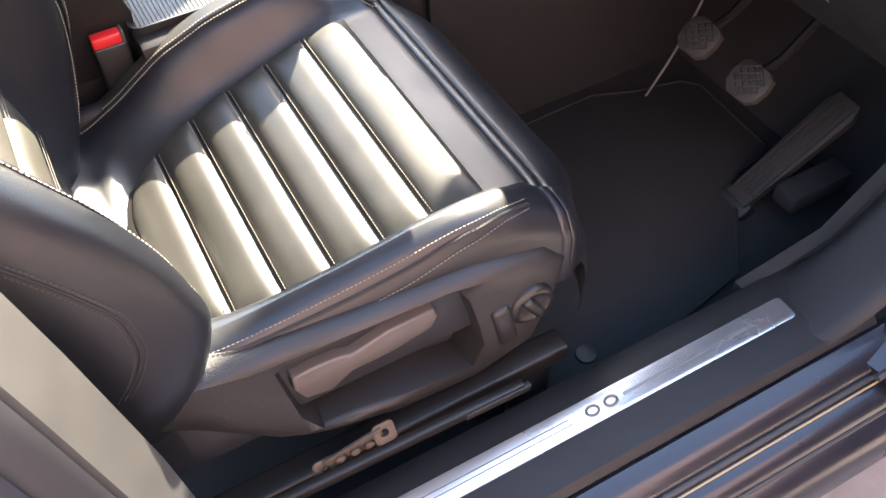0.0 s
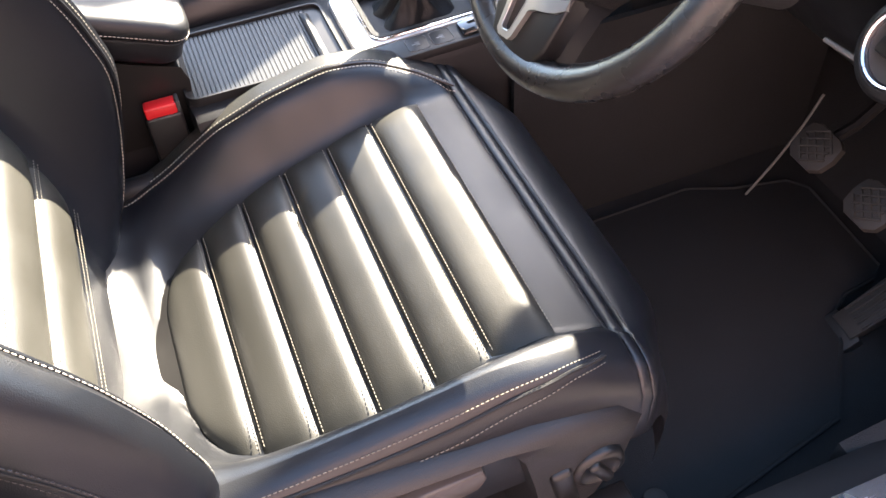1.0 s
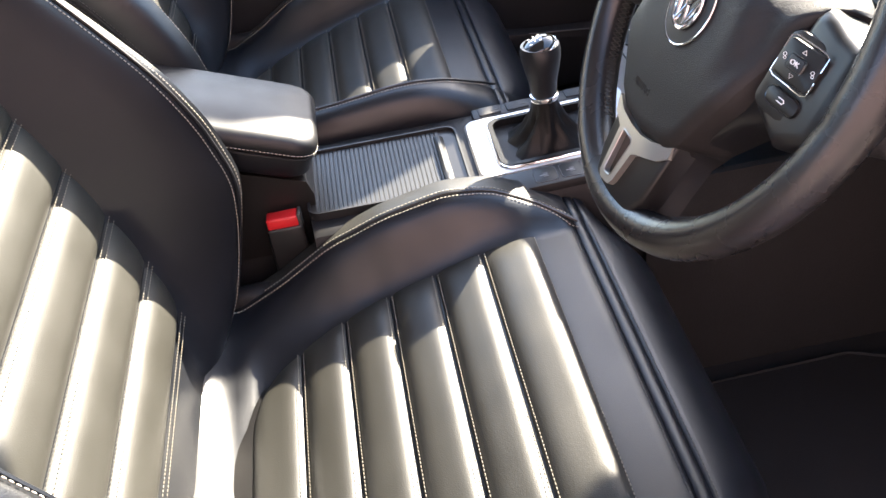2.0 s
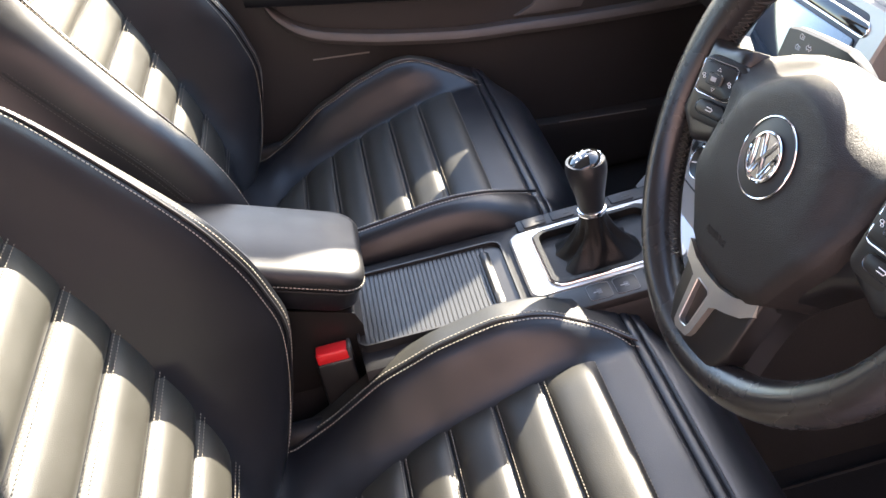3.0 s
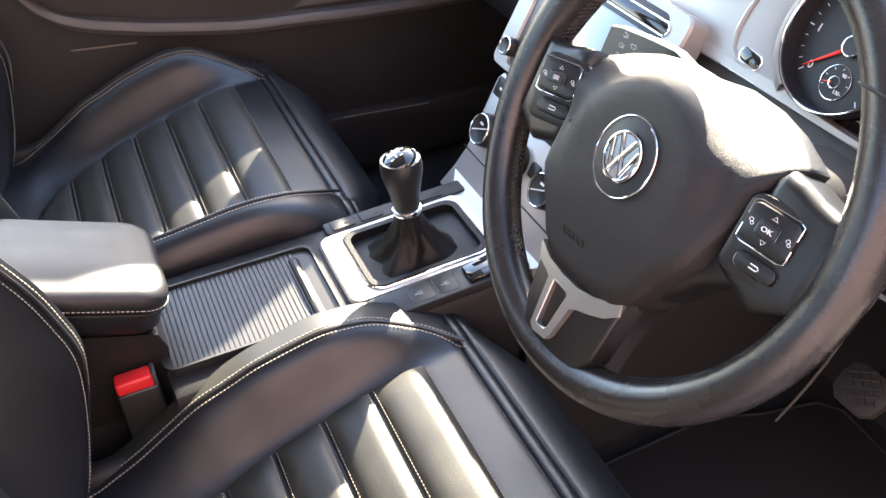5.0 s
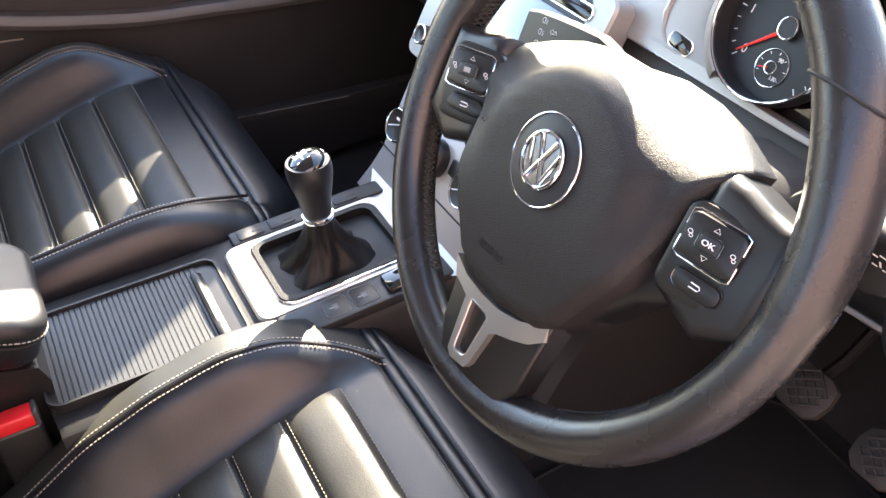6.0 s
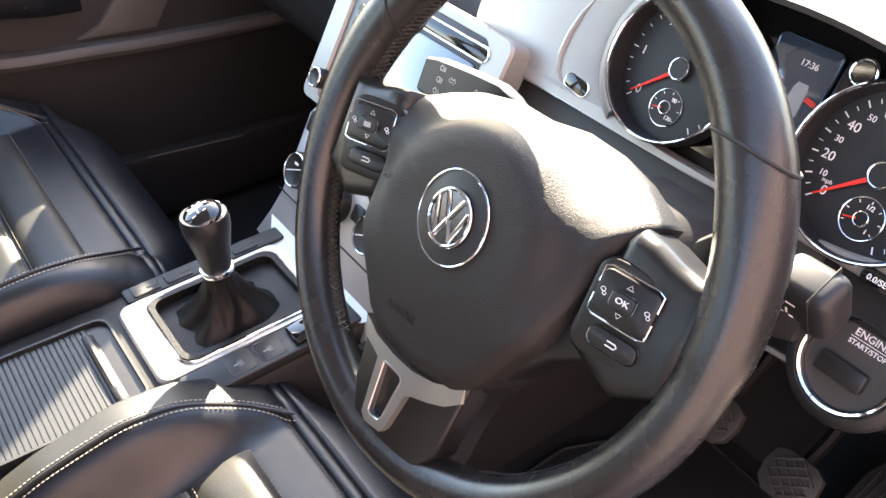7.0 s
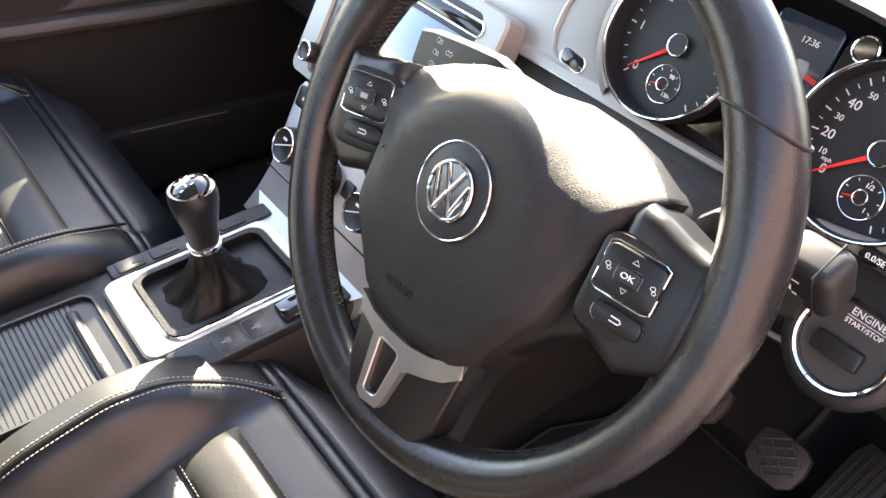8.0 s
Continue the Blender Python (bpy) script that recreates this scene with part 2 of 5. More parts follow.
def lettering(text, size, m, depth=0.0004):
    """A mesh of the built-in font, centred, in the x, y plane of the pose m."""
    c = bpy.data.curves.new("letters", "FONT")
    c.body, c.size, c.extrude, c.align_x, c.align_y, c.resolution_u = text, size, depth, "CENTER", "CENTER", 3
    ob = bpy.data.objects.new("letters", c)
    scene.collection.objects.link(ob)
    me = bpy.data.meshes.new_from_object(ob.evaluated_get(bpy.context.evaluated_depsgraph_get()))
    bpy.data.objects.remove(ob)
    bm = bmesh.new()
    bm.from_mesh(me)
    bpy.data.meshes.remove(me)
    bm.transform(m)
    return bm


# ---- seats ----
SEAT_X = 0.372
FLOOR = 0.20
panel_z = knots((-0.62, -0.55, -0.525, -0.505, -0.485, -0.45, -0.405, -0.228, -0.171, -0.114, -0.043, 0.05), (0.55, 0.525, 0.494, 0.473, 0.461, 0.461, 0.474, 0.530, 0.547, 0.556, 0.551, 0.532), 0.014)
crest_z = knots((-0.60, -0.54, -0.48, -0.42, -0.35, -0.28, -0.20, -0.14, -0.095, -0.05, 0.0, 0.05), (0.52, 0.485, 0.478, 0.509, 0.555, 0.581, 0.597, 0.590, 0.572, 0.553, 0.538, 0.525), 0.012)
crest_out = knots((-0.60, -0.50, -0.453, -0.405, -0.356, -0.301, -0.245, -0.20, -0.14, -0.095, -0.05, 0.0, 0.05), (0.578, 0.586, 0.584, 0.584, 0.589, 0.594, 0.601, 0.607, 0.604, 0.586, 0.558, 0.538, 0.525), 0.030)
fall_out = knots((-0.60, -0.46, -0.30, -0.15, -0.05), (0.1, 0.30, 0.95, 0.90, 0.70), 0.06)
panel_w = knots((-0.475, -0.466, -0.455, -0.435, -0.405, -0.36, -0.30, -0.10), (0.02, 0.07, 0.108, 0.136, 0.156, 0.173, 0.184, 0.189), 0.004)
CREST = 0.240
crest_x = knots((-0.60, -0.23, -0.15, -0.10, -0.045, 0.05), (0.240, 0.240, 0.236, 0.225, 0.202, 0.180), 0.015)
SEAMS = [-0.104] + [-0.114 - 0.0583 * i for i in range(1, 6)]


def crest_pos(y, side):
    return crest_x(y) + (0.010 * smooth((-0.03 - y) / 0.06) if side < 0 else 0.0)


peak = [0.004]      # how far the inner bolster's front peak stands over its rounded crest


def crest_at(y, side):
    return crest_out(y) if side > 0 else crest_z(y) + peak[0] * max(0.0, 1 - abs(y + 0.165) / (0.15 if y < -0.165 else 0.09))


def cushion_z(x, y):
    """Height of the cushion's cover: flat middle, rising to the bolsters' crests, rolling off outside."""
    w = panel_w(y) if y > -0.475 else 0.02
    if y > -0.114:
        w += (y + 0.114) * 0.3
    a, zp, zc = abs(x), panel_z(y), crest_at(y, x)
    if a <= w:
        return zp - 0.004
    cx = max(crest_pos(y, x), w + 0.012)
    if a <= cx:
        t = (a - w) / (cx - w)
        return zp - 0.004 + (zc - zp + 0.004) * (1 - (1 - t) ** 1.7) * (0.35 + 0.65 * smooth(t * 1.2))
    t = (a - cx) / ((0.286 if x < 0 else 0.275) - cx)
    if x < 0:
        return zc - 0.001 * t - 0.005 * t * t
    return zc - (0.040 * t ** 4.5 + 0.006 * t) * fall_out(y)


def cushion_cover():
    nose = [(-0.004, -0.004), (0.008, -0.010), (0.018, -0.020), (0.026, -0.034), (0.030, -0.055), (0.030, -0.09), (0.026, -0.13)]
    ys = list(np.arange(-0.60, -0.062, 0.009))
    for c in (-0.054, -0.040):                     # the twin cross seam on the nose
        ys += [c - 0.0035, c - 0.0012, c, c + 0.0012, c + 0.0035]
    ys += [-0.03, -0.016]
    prof = [(y, -0.0035 if abs(y + 0.054) < 1e-4 or abs(y + 0.040) < 1e-4 else (-0.0012 if min(abs(y + 0.054), abs(y + 0.040)) < 0.002 else 0)) for y in ys] + nose
    xs = sorted(set([round(v, 4) for v in np.linspace(-0.286, 0.275, 63)] + [-CREST - 0.010, CREST]))
    rows = []
    for y, dz in prof:
        row = []
        k = smooth((y + 0.05) / 0.08)
        for x in xs:
            z = cushion_z(x, y) + dz
            pull = 1 - 0.05 * k * smooth((abs(x) - 0.12) / 0.15)
            row.append((x * pull, y - 0.035 * k * smooth((abs(x) - 0.15) / 0.12), z))
        low = 0.45 if y > -0.4 else 0.45 - 0.02
        row = [(row[0][0], row[0][1], min(low, row[0][2] - 0.03))] + row + [(row[-1][0], row[-1][1], min(low, row[-1][2] - 0.03))]
        rows.append(row)
    return sheet(rows)


def channel(y0, y1, seamless_front=False):
    """One padded channel between two cross seams, rounded over at its ends."""
    rows = []
    n = 11
    for i in range(n):
        s = i / (n - 1)
        y = y0 + (y1 - y0) * (0.02 + 0.96 * s)
        puff = 0.0098 * (1 - abs(2 * s - 1) ** 3.4)
        w = panel_w(y) + 0.004
        row = []
        for j in range(25):
            q = -1 + 2 * j / 24
            q = math.copysign(abs(q) ** 0.85, q)
            end = (1 - abs(q) ** 10)
            row.append((w * q, y, panel_z(y) - 0.003 + puff * (0.3 + 0.7 * end)))
        rows.append(row)
    return slab(rows, (0, 0, -0.012))


back_y = knots((0.38, 0.46, 0.52, 0.60, 0.76, 1.10), (-0.535, -0.512, -0.520, -0.540, -0.590, -0.705), 0.03)
back_fwd = knots((0.40, 0.446, 0.50, 0.569, 0.62, 0.662, 0.74, 0.804, 0.888, 0.98, 1.06), (-0.06, -0.028, 0.036, 0.088, 0.124, 0.150, 0.158, 0.150, 0.120, 0.086, 0.05), 0.02)
back_w = knots((0.44, 0.50, 0.57, 0.63, 0.70, 0.76, 0.9, 1.1), (0.11, 0.155, 0.190, 0.203, 0.206, 0.206, 0.20, 0.17), 0.02)
back_crest = knots((0.40, 0.446, 0.52, 0.60, 0.70, 0.85, 0.98, 1.08), (0.238, 0.252, 0.276, 0.289, 0.293, 0.286, 0.266, 0.21), 0.03)
BACK_SEAMS = [0.552 + 0.0662 * i for i in range(8)]


def back_front(x, z):
    """How far ahead of the back's middle plane its cover lies."""
    a, w, c, f = abs(x), back_w(z), back_crest(z), back_fwd(z)
    if a <= w:
        return -0.004
    t = min(1.0, (a - w) / (c - w))
    return -0.004 + (f + 0.004) * (0.55 * t + 0.45 * smooth(t)) + 0.018 * math.sin(math.pi * t) - 0.026 * max(0.0, (t - 0.56) / 0.44) ** 2 * smooth((z - 0.44) / 0.1)


def wing_side(z, inset=0.0):
    """The outer face of a backrest wing at one height, from its crest to the rear."""
    c, y0, depth = back_crest(z) * (1 - 1.2 * inset), back_y(z) - inset, -0.085
    f = back_front(c, z) - inset
    k = 0.1 + 0.9 * smooth((z - 0.45) / 0.16)
    return [(c + 0.006 * k, y0 + f - 0.006), (c + 0.014 * k, y0 + f - 0.020), (c + 0.020 * k, y0 + f * 0.7 - 0.035), (c + 0.020 * k, y0 + f * 0.35 + depth * 0.5), (c + 0.012 * k, y0 + depth * 0.85), (c - 0.02, y0 + depth - 0.01)]


def back_cover():
    zs = list(np.linspace(0.40, 1.04, 44))
    tops = [(1.055, 0.004), (1.066, 0.016), (1.072, 0.035)]
    rows = []
    for z, inset in [(z, 0.0) for z in zs] + tops:
        c = back_crest(z) * (1 - 1.2 * inset)
        y0 = back_y(z) - inset
        half = [(c * j / 24, y0 + back_front(c * j / 24, z) - inset) for j in range(25)]
        side = wing_side(z, inset)
        line = half + side
        full = [(-x, y) for x, y in reversed(line[1:])] + line
        rows.append([(x, y, z) for x, y in full])
    bm = sheet(rows, close_u=True)
    bm.verts.ensure_lookup_table()
    k = len(rows[0])
    bm.faces.new([bm.verts[j] for j in range(k)])
    bm.faces.new([bm.verts[(len(rows) - 1) * k + j] for j in range(k)])
    return bm


def back_channel(z0, z1):
    rows = []
    for i in range(11):
        s = i / 10
        z = z0 + (z1 - z0) * (0.02 + 0.96 * s)
        puff = 0.0098 * (1 - abs(2 * s - 1) ** 3.4)
        w = back_w(z) + 0.003
        row = []
        for j in range(25):
            q = -1 + 2 * j / 24
            q = math.copysign(abs(q) ** 0.85, q)
            row.append((w * q, back_y(z) - 0.003 + puff * (0.3 + 0.7 * (1 - abs(q) ** 10)), z))
        rows.append(row)
    return slab(rows, (0, -0.012, 0))


RECESS = [(-0.394, 0.520), (-0.397, 0.545), (-0.388, 0.552), (-0.345, 0.551), (-0.290, 0.549), (-0.225, 0.547), (-0.198, 0.544), (-0.186, 0.520), (-0.176, 0.470), (-0.170, 0.430), (-0.184, 0.392), (-0.245, 0.402), (-0.320, 0.410), (-0.366, 0.416), (-0.386, 0.460)]


def lever_trim():
    """The outer side panel of a seat's base, with the hollow for the height lever: places in (y, z) at x."""
    X = 0.288
    outer = [(-0.62, 0.590), (-0.62, 0.640), (-0.50, 0.588), (-0.40, 0.574), (-0.30, 0.566), (-0.17, 0.556), (-0.08, 0.530), (-0.05, 0.495), (-0.06, 0.440), (-0.09, 0.372), (-0.17, 0.352), (-0.28, 0.358), (-0.37, 0.395), (-0.43, 0.445), (-0.52, 0.535)]
    inner = RECESS
    def shoulder(z, d):
        return d * smooth((z - 0.535) / 0.03)
    def at(pts, x, k=0.0):
        cy, cz = -0.28, 0.455
        return [(x + 0.02 * (1 - abs((z - 0.46) / 0.1)) * 0.3, y + (cy - y) * k, z + (cz - z) * k) for y, z in pts]
    mid = [((oy * 0.35 + iy * 0.65), (oz * 0.35 + iz * 0.65)) for (oy, oz), (iy, iz) in zip(outer, inner)]
    rows = [[(X - 0.05, y, z) for y, z in outer], [(X - 0.014 - shoulder(z, 0.012), y, z) for y, z in outer], [(X - 0.006 - shoulder(z, 0.008), y * 0.93 + iy * 0.07, z * 0.93 + iz * 0.07) for (y, z), (iy, iz) in zip(outer, inner)], at([(y * 0.75 + iy * 0.25, z * 0.75 + iz * 0.25) for (y, z), (iy, iz) in zip(outer, inner)], X - 0.001), at(mid, X + 0.004), at(inner, X + 0.002, -0.02),
            [(X - 0.004, y, z) for y, z in inner], at(inner, X - 0.052, 0.04)]
    bm = sheet(rows, close_u=True)
    bm.verts.ensure_lookup_table()
    n = len(outer)
    bm.faces.new([bm.verts[7 * n + j] for j in range(n)])
    return bm


def move(bm, x=0.0, y=0.0, z=0.0):
    bmesh.ops.translate(bm, verts=bm.verts, vec=(x, y, z))
    return bm


def front_seat(x, y, lever, label):
    seat = thing("front_seat", label, "car seat", (x, y - 0.25, FLOOR), "front seats")
    off = (0, 0.25, -FLOOR)

    def add(name, bm, mat, parent=None, lab="", sharp=50):
        return part(name, move(bm, *off), mat, parent or seat, lab, sharp)
    cushion = add("cushion", cushion_cover(), LEATHER, None, "smooth black leather seat cushion")
    edges = SEAMS + [-0.470]
    for a, b in zip(edges, edges[1:]):
        add("cushion_channel", channel(b, a), LEATHER_SOFT, cushion)
    for s in SEAMS:
        threads = []
        for d in (0.0035, -0.0035):
            if s == SEAMS[0] and d > 0:
                continue
            w = panel_w(s) - 0.004
            threads.append(stitches([(w * q, s + d, panel_z(s) - 0.003 + 0.0062) for q in np.linspace(-1, 1, 24)]))
        add("seam_stitching", joined(*threads), THREAD_SEAM, cushion)
    for side in (-1, 1):
        line = [(side * crest_pos(yy, side), yy, crest_at(yy, side) + 0.0005) for yy in np.arange(-0.505, -0.045, 0.008)]
        if side < 0 or not lever:
            add("piping", tube(line, 0.0022, 6), LEATHER, cushion)
        if side < 0:
            # paler leather strip puts the sunlight on the crest into the colour
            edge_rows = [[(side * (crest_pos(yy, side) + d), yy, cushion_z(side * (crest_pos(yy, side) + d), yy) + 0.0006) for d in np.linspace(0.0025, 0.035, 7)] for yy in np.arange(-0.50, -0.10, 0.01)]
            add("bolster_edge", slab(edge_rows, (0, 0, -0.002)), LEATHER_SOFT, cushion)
        rows = []
        for d in (-0.006, 0.006):
            rows.append(stitches([(side * (crest_pos(yy, side) + d), yy, cushion_z(side * (crest_pos(yy, side) + d), yy) + 0.0011) for yy in np.arange(-0.505, -0.045, 0.008)]))
        if side < 0 or not lever:
            add("bolster_stitching", joined(*rows), THREAD, cushion)
        if side < 0 or not lever:
            continue
        for d in (0.0225, 0.0335):
            add("side_stitching", stitches([(side * (crest_pos(yy, side) + d), yy, cushion_z(side * (crest_pos(yy, side) + d), yy) + 0.0011) for yy in np.arange(-0.505, -0.075, 0.01)]), THREAD_SEAM, cushion)
        add("side_seam", tube([(side * (crest_pos(yy, side) + 0.028), yy, cushion_z(side * (crest_pos(yy, side) + 0.028), yy) + 0.0006) for yy in np.arange(-0.505, -0.075, 0.01)], 0.0022, 6), THREAD_BLACK, cushion)
    for c in (-0.0585, -0.0355):
        add("nose_stitching", stitches([(q, c, cushion_z(q, c) + 0.0008) for q in np.linspace(-0.205, 0.205, 40)]), THREAD_DARK, cushion)
    back = add("backrest", back_cover(), LEATHER, None, "smooth black leather backrest with deep wings")
    for a, b in zip(BACK_SEAMS, BACK_SEAMS[1:]):
        add("backrest_channel", back_channel(a, b), LEATHER_SOFT, back)
    for s in BACK_SEAMS[:-1]:
        add("seam_stitching", joined(*[stitches([((back_w(s) - 0.004) * q, back_y(s + d) + 0.0036, s + d) for q in np.linspace(-1, 1, 20)]) for d in (0.0035, -0.0035)]), THREAD_SEAM, back)
    for side in (-1, 1):
        zs = np.arange(0.43, 1.04, 0.012)
        def crown(z, d):
            x = back_w(z) + (back_crest(z) - back_w(z)) * 0.72 + d
            return (side * x, back_y(z) + back_front(x, z) + 0.0008, z)
        add("piping", tube([crown(z, 0) for z in zs], 0.0020, 6), LEATHER, back)
        add("bolster_stitching", joined(*[stitches([crown(z, d) for z in zs]) for d in (-0.0045, 0.0045)]), THREAD, back)
        seam_y = knots((0.63, 0.646, 0.682, 0.73, 0.778, 0.816, 0.87, 0.95), (-0.53, -0.512, -0.493, -0.495, -0.521, -0.545, -0.585, -0.645), 0.012)
        line = []
        for z in np.arange(0.635, 0.95, 0.01):
            w = wing_side(z)
            line.append((side * float(np.interp(-seam_y(z), [-p[1] for p in w], [p[0] for p in w])), seam_y(z), z))
        add("wing_seam", tube(line, 0.0016, 6), THREAD_BLACK, back)
        add("wing_stitching", joined(*[stitches([(x + side * 0.0006, y + d, z) for x, y, z in line]) for d in (-0.005, 0.005)]), THREAD_GREY, back)
    # base: side panels, frame, rails
    if lever:
        trim = add("side_panel", lever_trim(), PLASTIC, None, "grained black plastic side panel with lever hollow")
        lev = [(-0.384, 0.522), (-0.386, 0.500), (-0.376, 0.478), (-0.348, 0.472), (-0.323, 0.488), (-0.274, 0.489), (-0.229, 0.498), (-0.220, 0.514), (-0.224, 0.528), (-0.277, 0.527), (-0.319, 0.516), (-0.334, 0.522), (-0.359, 0.524)]
        # matt black plate stands in for the deep shade inside the hollow
        add("lever_recess", outline_plate([(y * 1.0, z) for y, z in RECESS], 0.006, Matrix(((0, 0, 1, 0.246), (1, 0, 0, 0), (0, 1, 0, 0), (0, 0, 0, 1))), 0.001), CARPET, trim, "black plate standing in for shade behind the lever")
        add("height_lever", outline_plate(lev, 0.026, Matrix(((0, 0, 1, 0.288), (1, 0, 0, 0), (0, 1, 0, 0), (0, 0, 0, 1))), 0.003), PLASTIC_REFLECT, trim)
        add("lumbar_rocker", box((0.016, 0.024, 0.074), pose(0.294, -0.143, 0.452, 11, 0, 0), 0.007, 3), PLASTIC_FINE, trim)
        turn = Matrix.Translation((0.290, -0.108, 0.468)) @ Euler((0, radians(90), 0)).to_matrix().to_4x4()
        add("recline_knob", lathe([(0.029, 0), (0.029, 0.006), (0.027, 0.010), (0.022, 0.0115), (0.019, 0.009), (0.012, 0.0085), (0, 0.0085)], 28, turn), PLASTIC_FINE, trim)
        add("knob_bar", box((0.012, 0.013, 0.044), pose(0.301, -0.108, 0.468, 30, 0, 0), 0.005, 3), PLASTIC_FINE, trim)
    else:
        add("side_panel", box((0.03, 0.50, 0.12), (0.275, -0.30, 0.47), 0.012), PLASTIC)
    add("side_panel", box((0.03, 0.50, 0.12), (-0.265, -0.30, 0.44), 0.012), PLASTIC)
    add("base_frame", box((0.46, 0.46, 0.12), (0, -0.28, 0.40), 0.02), PLASTIC_FINE)
    for side in (-1, 1):
        rail = add("rail", box((0.034, 0.56, 0.028), (side * 0.285, -0.33, 0.335), 0.004), PLASTIC_FINE)
        add("rail_foot", box((0.03, 0.05, 0.13), (side * 0.285, -0.10, 0.262), 0.004), PLASTIC_FINE, rail)
        add("rail_foot", box((0.03, 0.05, 0.13), (side * 0.285, -0.54, 0.262), 0.004), PLASTIC_FINE, rail)
    return seat


driver_seat = front_seat(SEAT_X, 0.0, True, "black leather sports seat with padded cross channels, beside open door")
peak[0] = 0.016
passenger_seat = front_seat(SEAT_X - 0.755, -0.03, False, "black leather sports seat with pale stitching, beside far door")


# ---- the car's shell and the place outside ----
def shell(name, bm, mat, label, category="car body", sharp=38):
    return tagged(part(name, bm, mat, None, "", sharp), label, category, kind="structure")


def along_y(profile, y0, y1, n=2):
    """An open strip: a profile of (x, z) drawn from y0 to y1."""
    return sheet([[(x, y0 + (y1 - y0) * i / (n - 1), z) for x, z in profile] for i in range(n)])


def along_x(profile, x0, x1, n=2, bulge=None):
    """A closed body: an outline of (y, z) drawn from x0 to x1."""
    rows = []
    for i in range(n):
        x = x0 + (x1 - x0) * i / (n - 1)
        d = bulge(x) if bulge else 0.0
        rows.append([(x, y + d, z) for y, z in profile])
    bm = sheet(rows, close_u=True)
    bm.verts.ensure_lookup_table()
    k = len(profile)
    bm.faces.new([bm.verts[j] for j in range(k)])
    bm.faces.new([bm.verts[(n - 1) * k + j] for j in range(k)])
    return bm


def thick(bm, d):
    """Gives a sheet a thickness."""
    bmesh.ops.recalc_face_normals(bm, faces=bm.faces)
    bmesh.ops.solidify(bm, geom=list(bm.faces), thickness=d)
    return bm


ground = shell("ground", sheet([[(-300, -300, 0), (300, -300, 0)], [(-300, 300, 0), (300, 300, 0)]]), CONCRETE, "pale weathered concrete ground beside the car", "ground")
# unseen wall, added tall and pinkish for warm reflections on the leather
bounce_wall = shell("wall_house", box((0.3, 18, 6.4), (5.2, -1.0, 3.2), 0.01), BRICK, "unseen pinkish wall added to bounce warm light into the cabin", "wall")
# unseen wall, added so the backrest wings mirror a shaded surface
dark_reflector = shell("wall_side", box((3.35, 0.25, 3.0), (3.375, 3.4, 1.5), 0.01), BRICK, "unseen plain wall added to darken the seat wings' reflections", "wall")
floor = shell("floor", box((1.62, 3.6, 0.06), (0.0, -0.2, FLOOR - 0.03), 0.01), CARPET, "black carpeted car floor", "floor")
firewall = shell("firewall", along_x([(0.56, 0.19), (0.72, 0.32), (0.78, 0.9), (0.84, 0.9), (0.80, 0.17)], -0.75, 0.75), CARPET, "black carpeted toe board below the dashboard", "car body")
rear = shell("rear_bulkhead", box((1.5, 0.1, 0.82), (0, -1.9, 0.6), 0.02), PLASTIC, "black trim closing the rear of the cabin")
rear_bench = shell("rear_bench", box((1.3, 0.55, 0.30), (0, -1.55, 0.37), 0.05, 4), LEATHER, "black leather rear bench")
roof = shell("roof", thick(sheet([[(x, y, 1.53 + 0.03 * (1 - (x / 0.6) ** 2) - 0.05 * max(0, (-0.9 - y)) ** 1.3) for x in np.linspace(-0.57, 0.57, 9)] for y in np.linspace(-1.75, 0.04, 11)]), 0.035), HEADLINER, "car roof lined with pale grey cloth", "roof")


def bar(name, a, b, w, d, mat, label):
    """A pillar between two places."""
    a, b = Vector(a), Vector(b)
    m = Matrix.Translation((a + b) / 2) @ (b - a).to_track_quat("Z", "Y").to_matrix().to_4x4()
    return shell(name, box((w, d, (b - a).length), m, 0.015, 3), mat, label, "pillar")


bar("pillar_front_left", (-0.78, 1.80, 1.12), (-0.585, 0.42, 1.555), 0.045, 0.05, PLASTIC_GREY, "grey windscreen pillar trim")
bar("pillar_front_right", (0.78, 1.80, 1.12), (0.585, 0.42, 1.555), 0.045, 0.05, PLASTIC_GREY, "grey windscreen pillar trim")
bar("roof_rail_left", (-0.585, 0.43, 1.552), (-0.565, 0.03, 1.545), 0.045, 0.05, PLASTIC_GREY, "grey trim along the roof edge")
bar("roof_rail_right", (0.585, 0.43, 1.552), (0.565, 0.03, 1.545), 0.045, 0.05, PLASTIC_GREY, "grey trim along the roof edge")
bar("pillar_middle_left", (-0.74, -0.60, 0.25), (-0.57, -0.82, 1.52), 0.10, 0.12, PLASTIC_GREY, "grey door pillar trim")
bar("pillar_rear_left", (-0.68, -1.65, 0.85), (-0.54, -1.35, 1.48), 0.12, 0.12, PLASTIC_GREY, "grey rear pillar trim")
bar("pillar_rear_right", (0.68, -1.65, 0.85), (0.54, -1.35, 1.48), 0.12, 0.12, PLASTIC_GREY, "grey rear pillar trim")

# right pillar between the doors: pale trim, with a dark rubber seal on its edge
pillar_r = thing("pillar_middle_right", "pale grey pillar trim with a dark rubber seal", "pillar", (0.80, -0.62, 0.3), kind="structure")
edge = [(0.28, 0.0), (0.56, 0.0), (0.85, -0.035), (1.37, -0.20)]


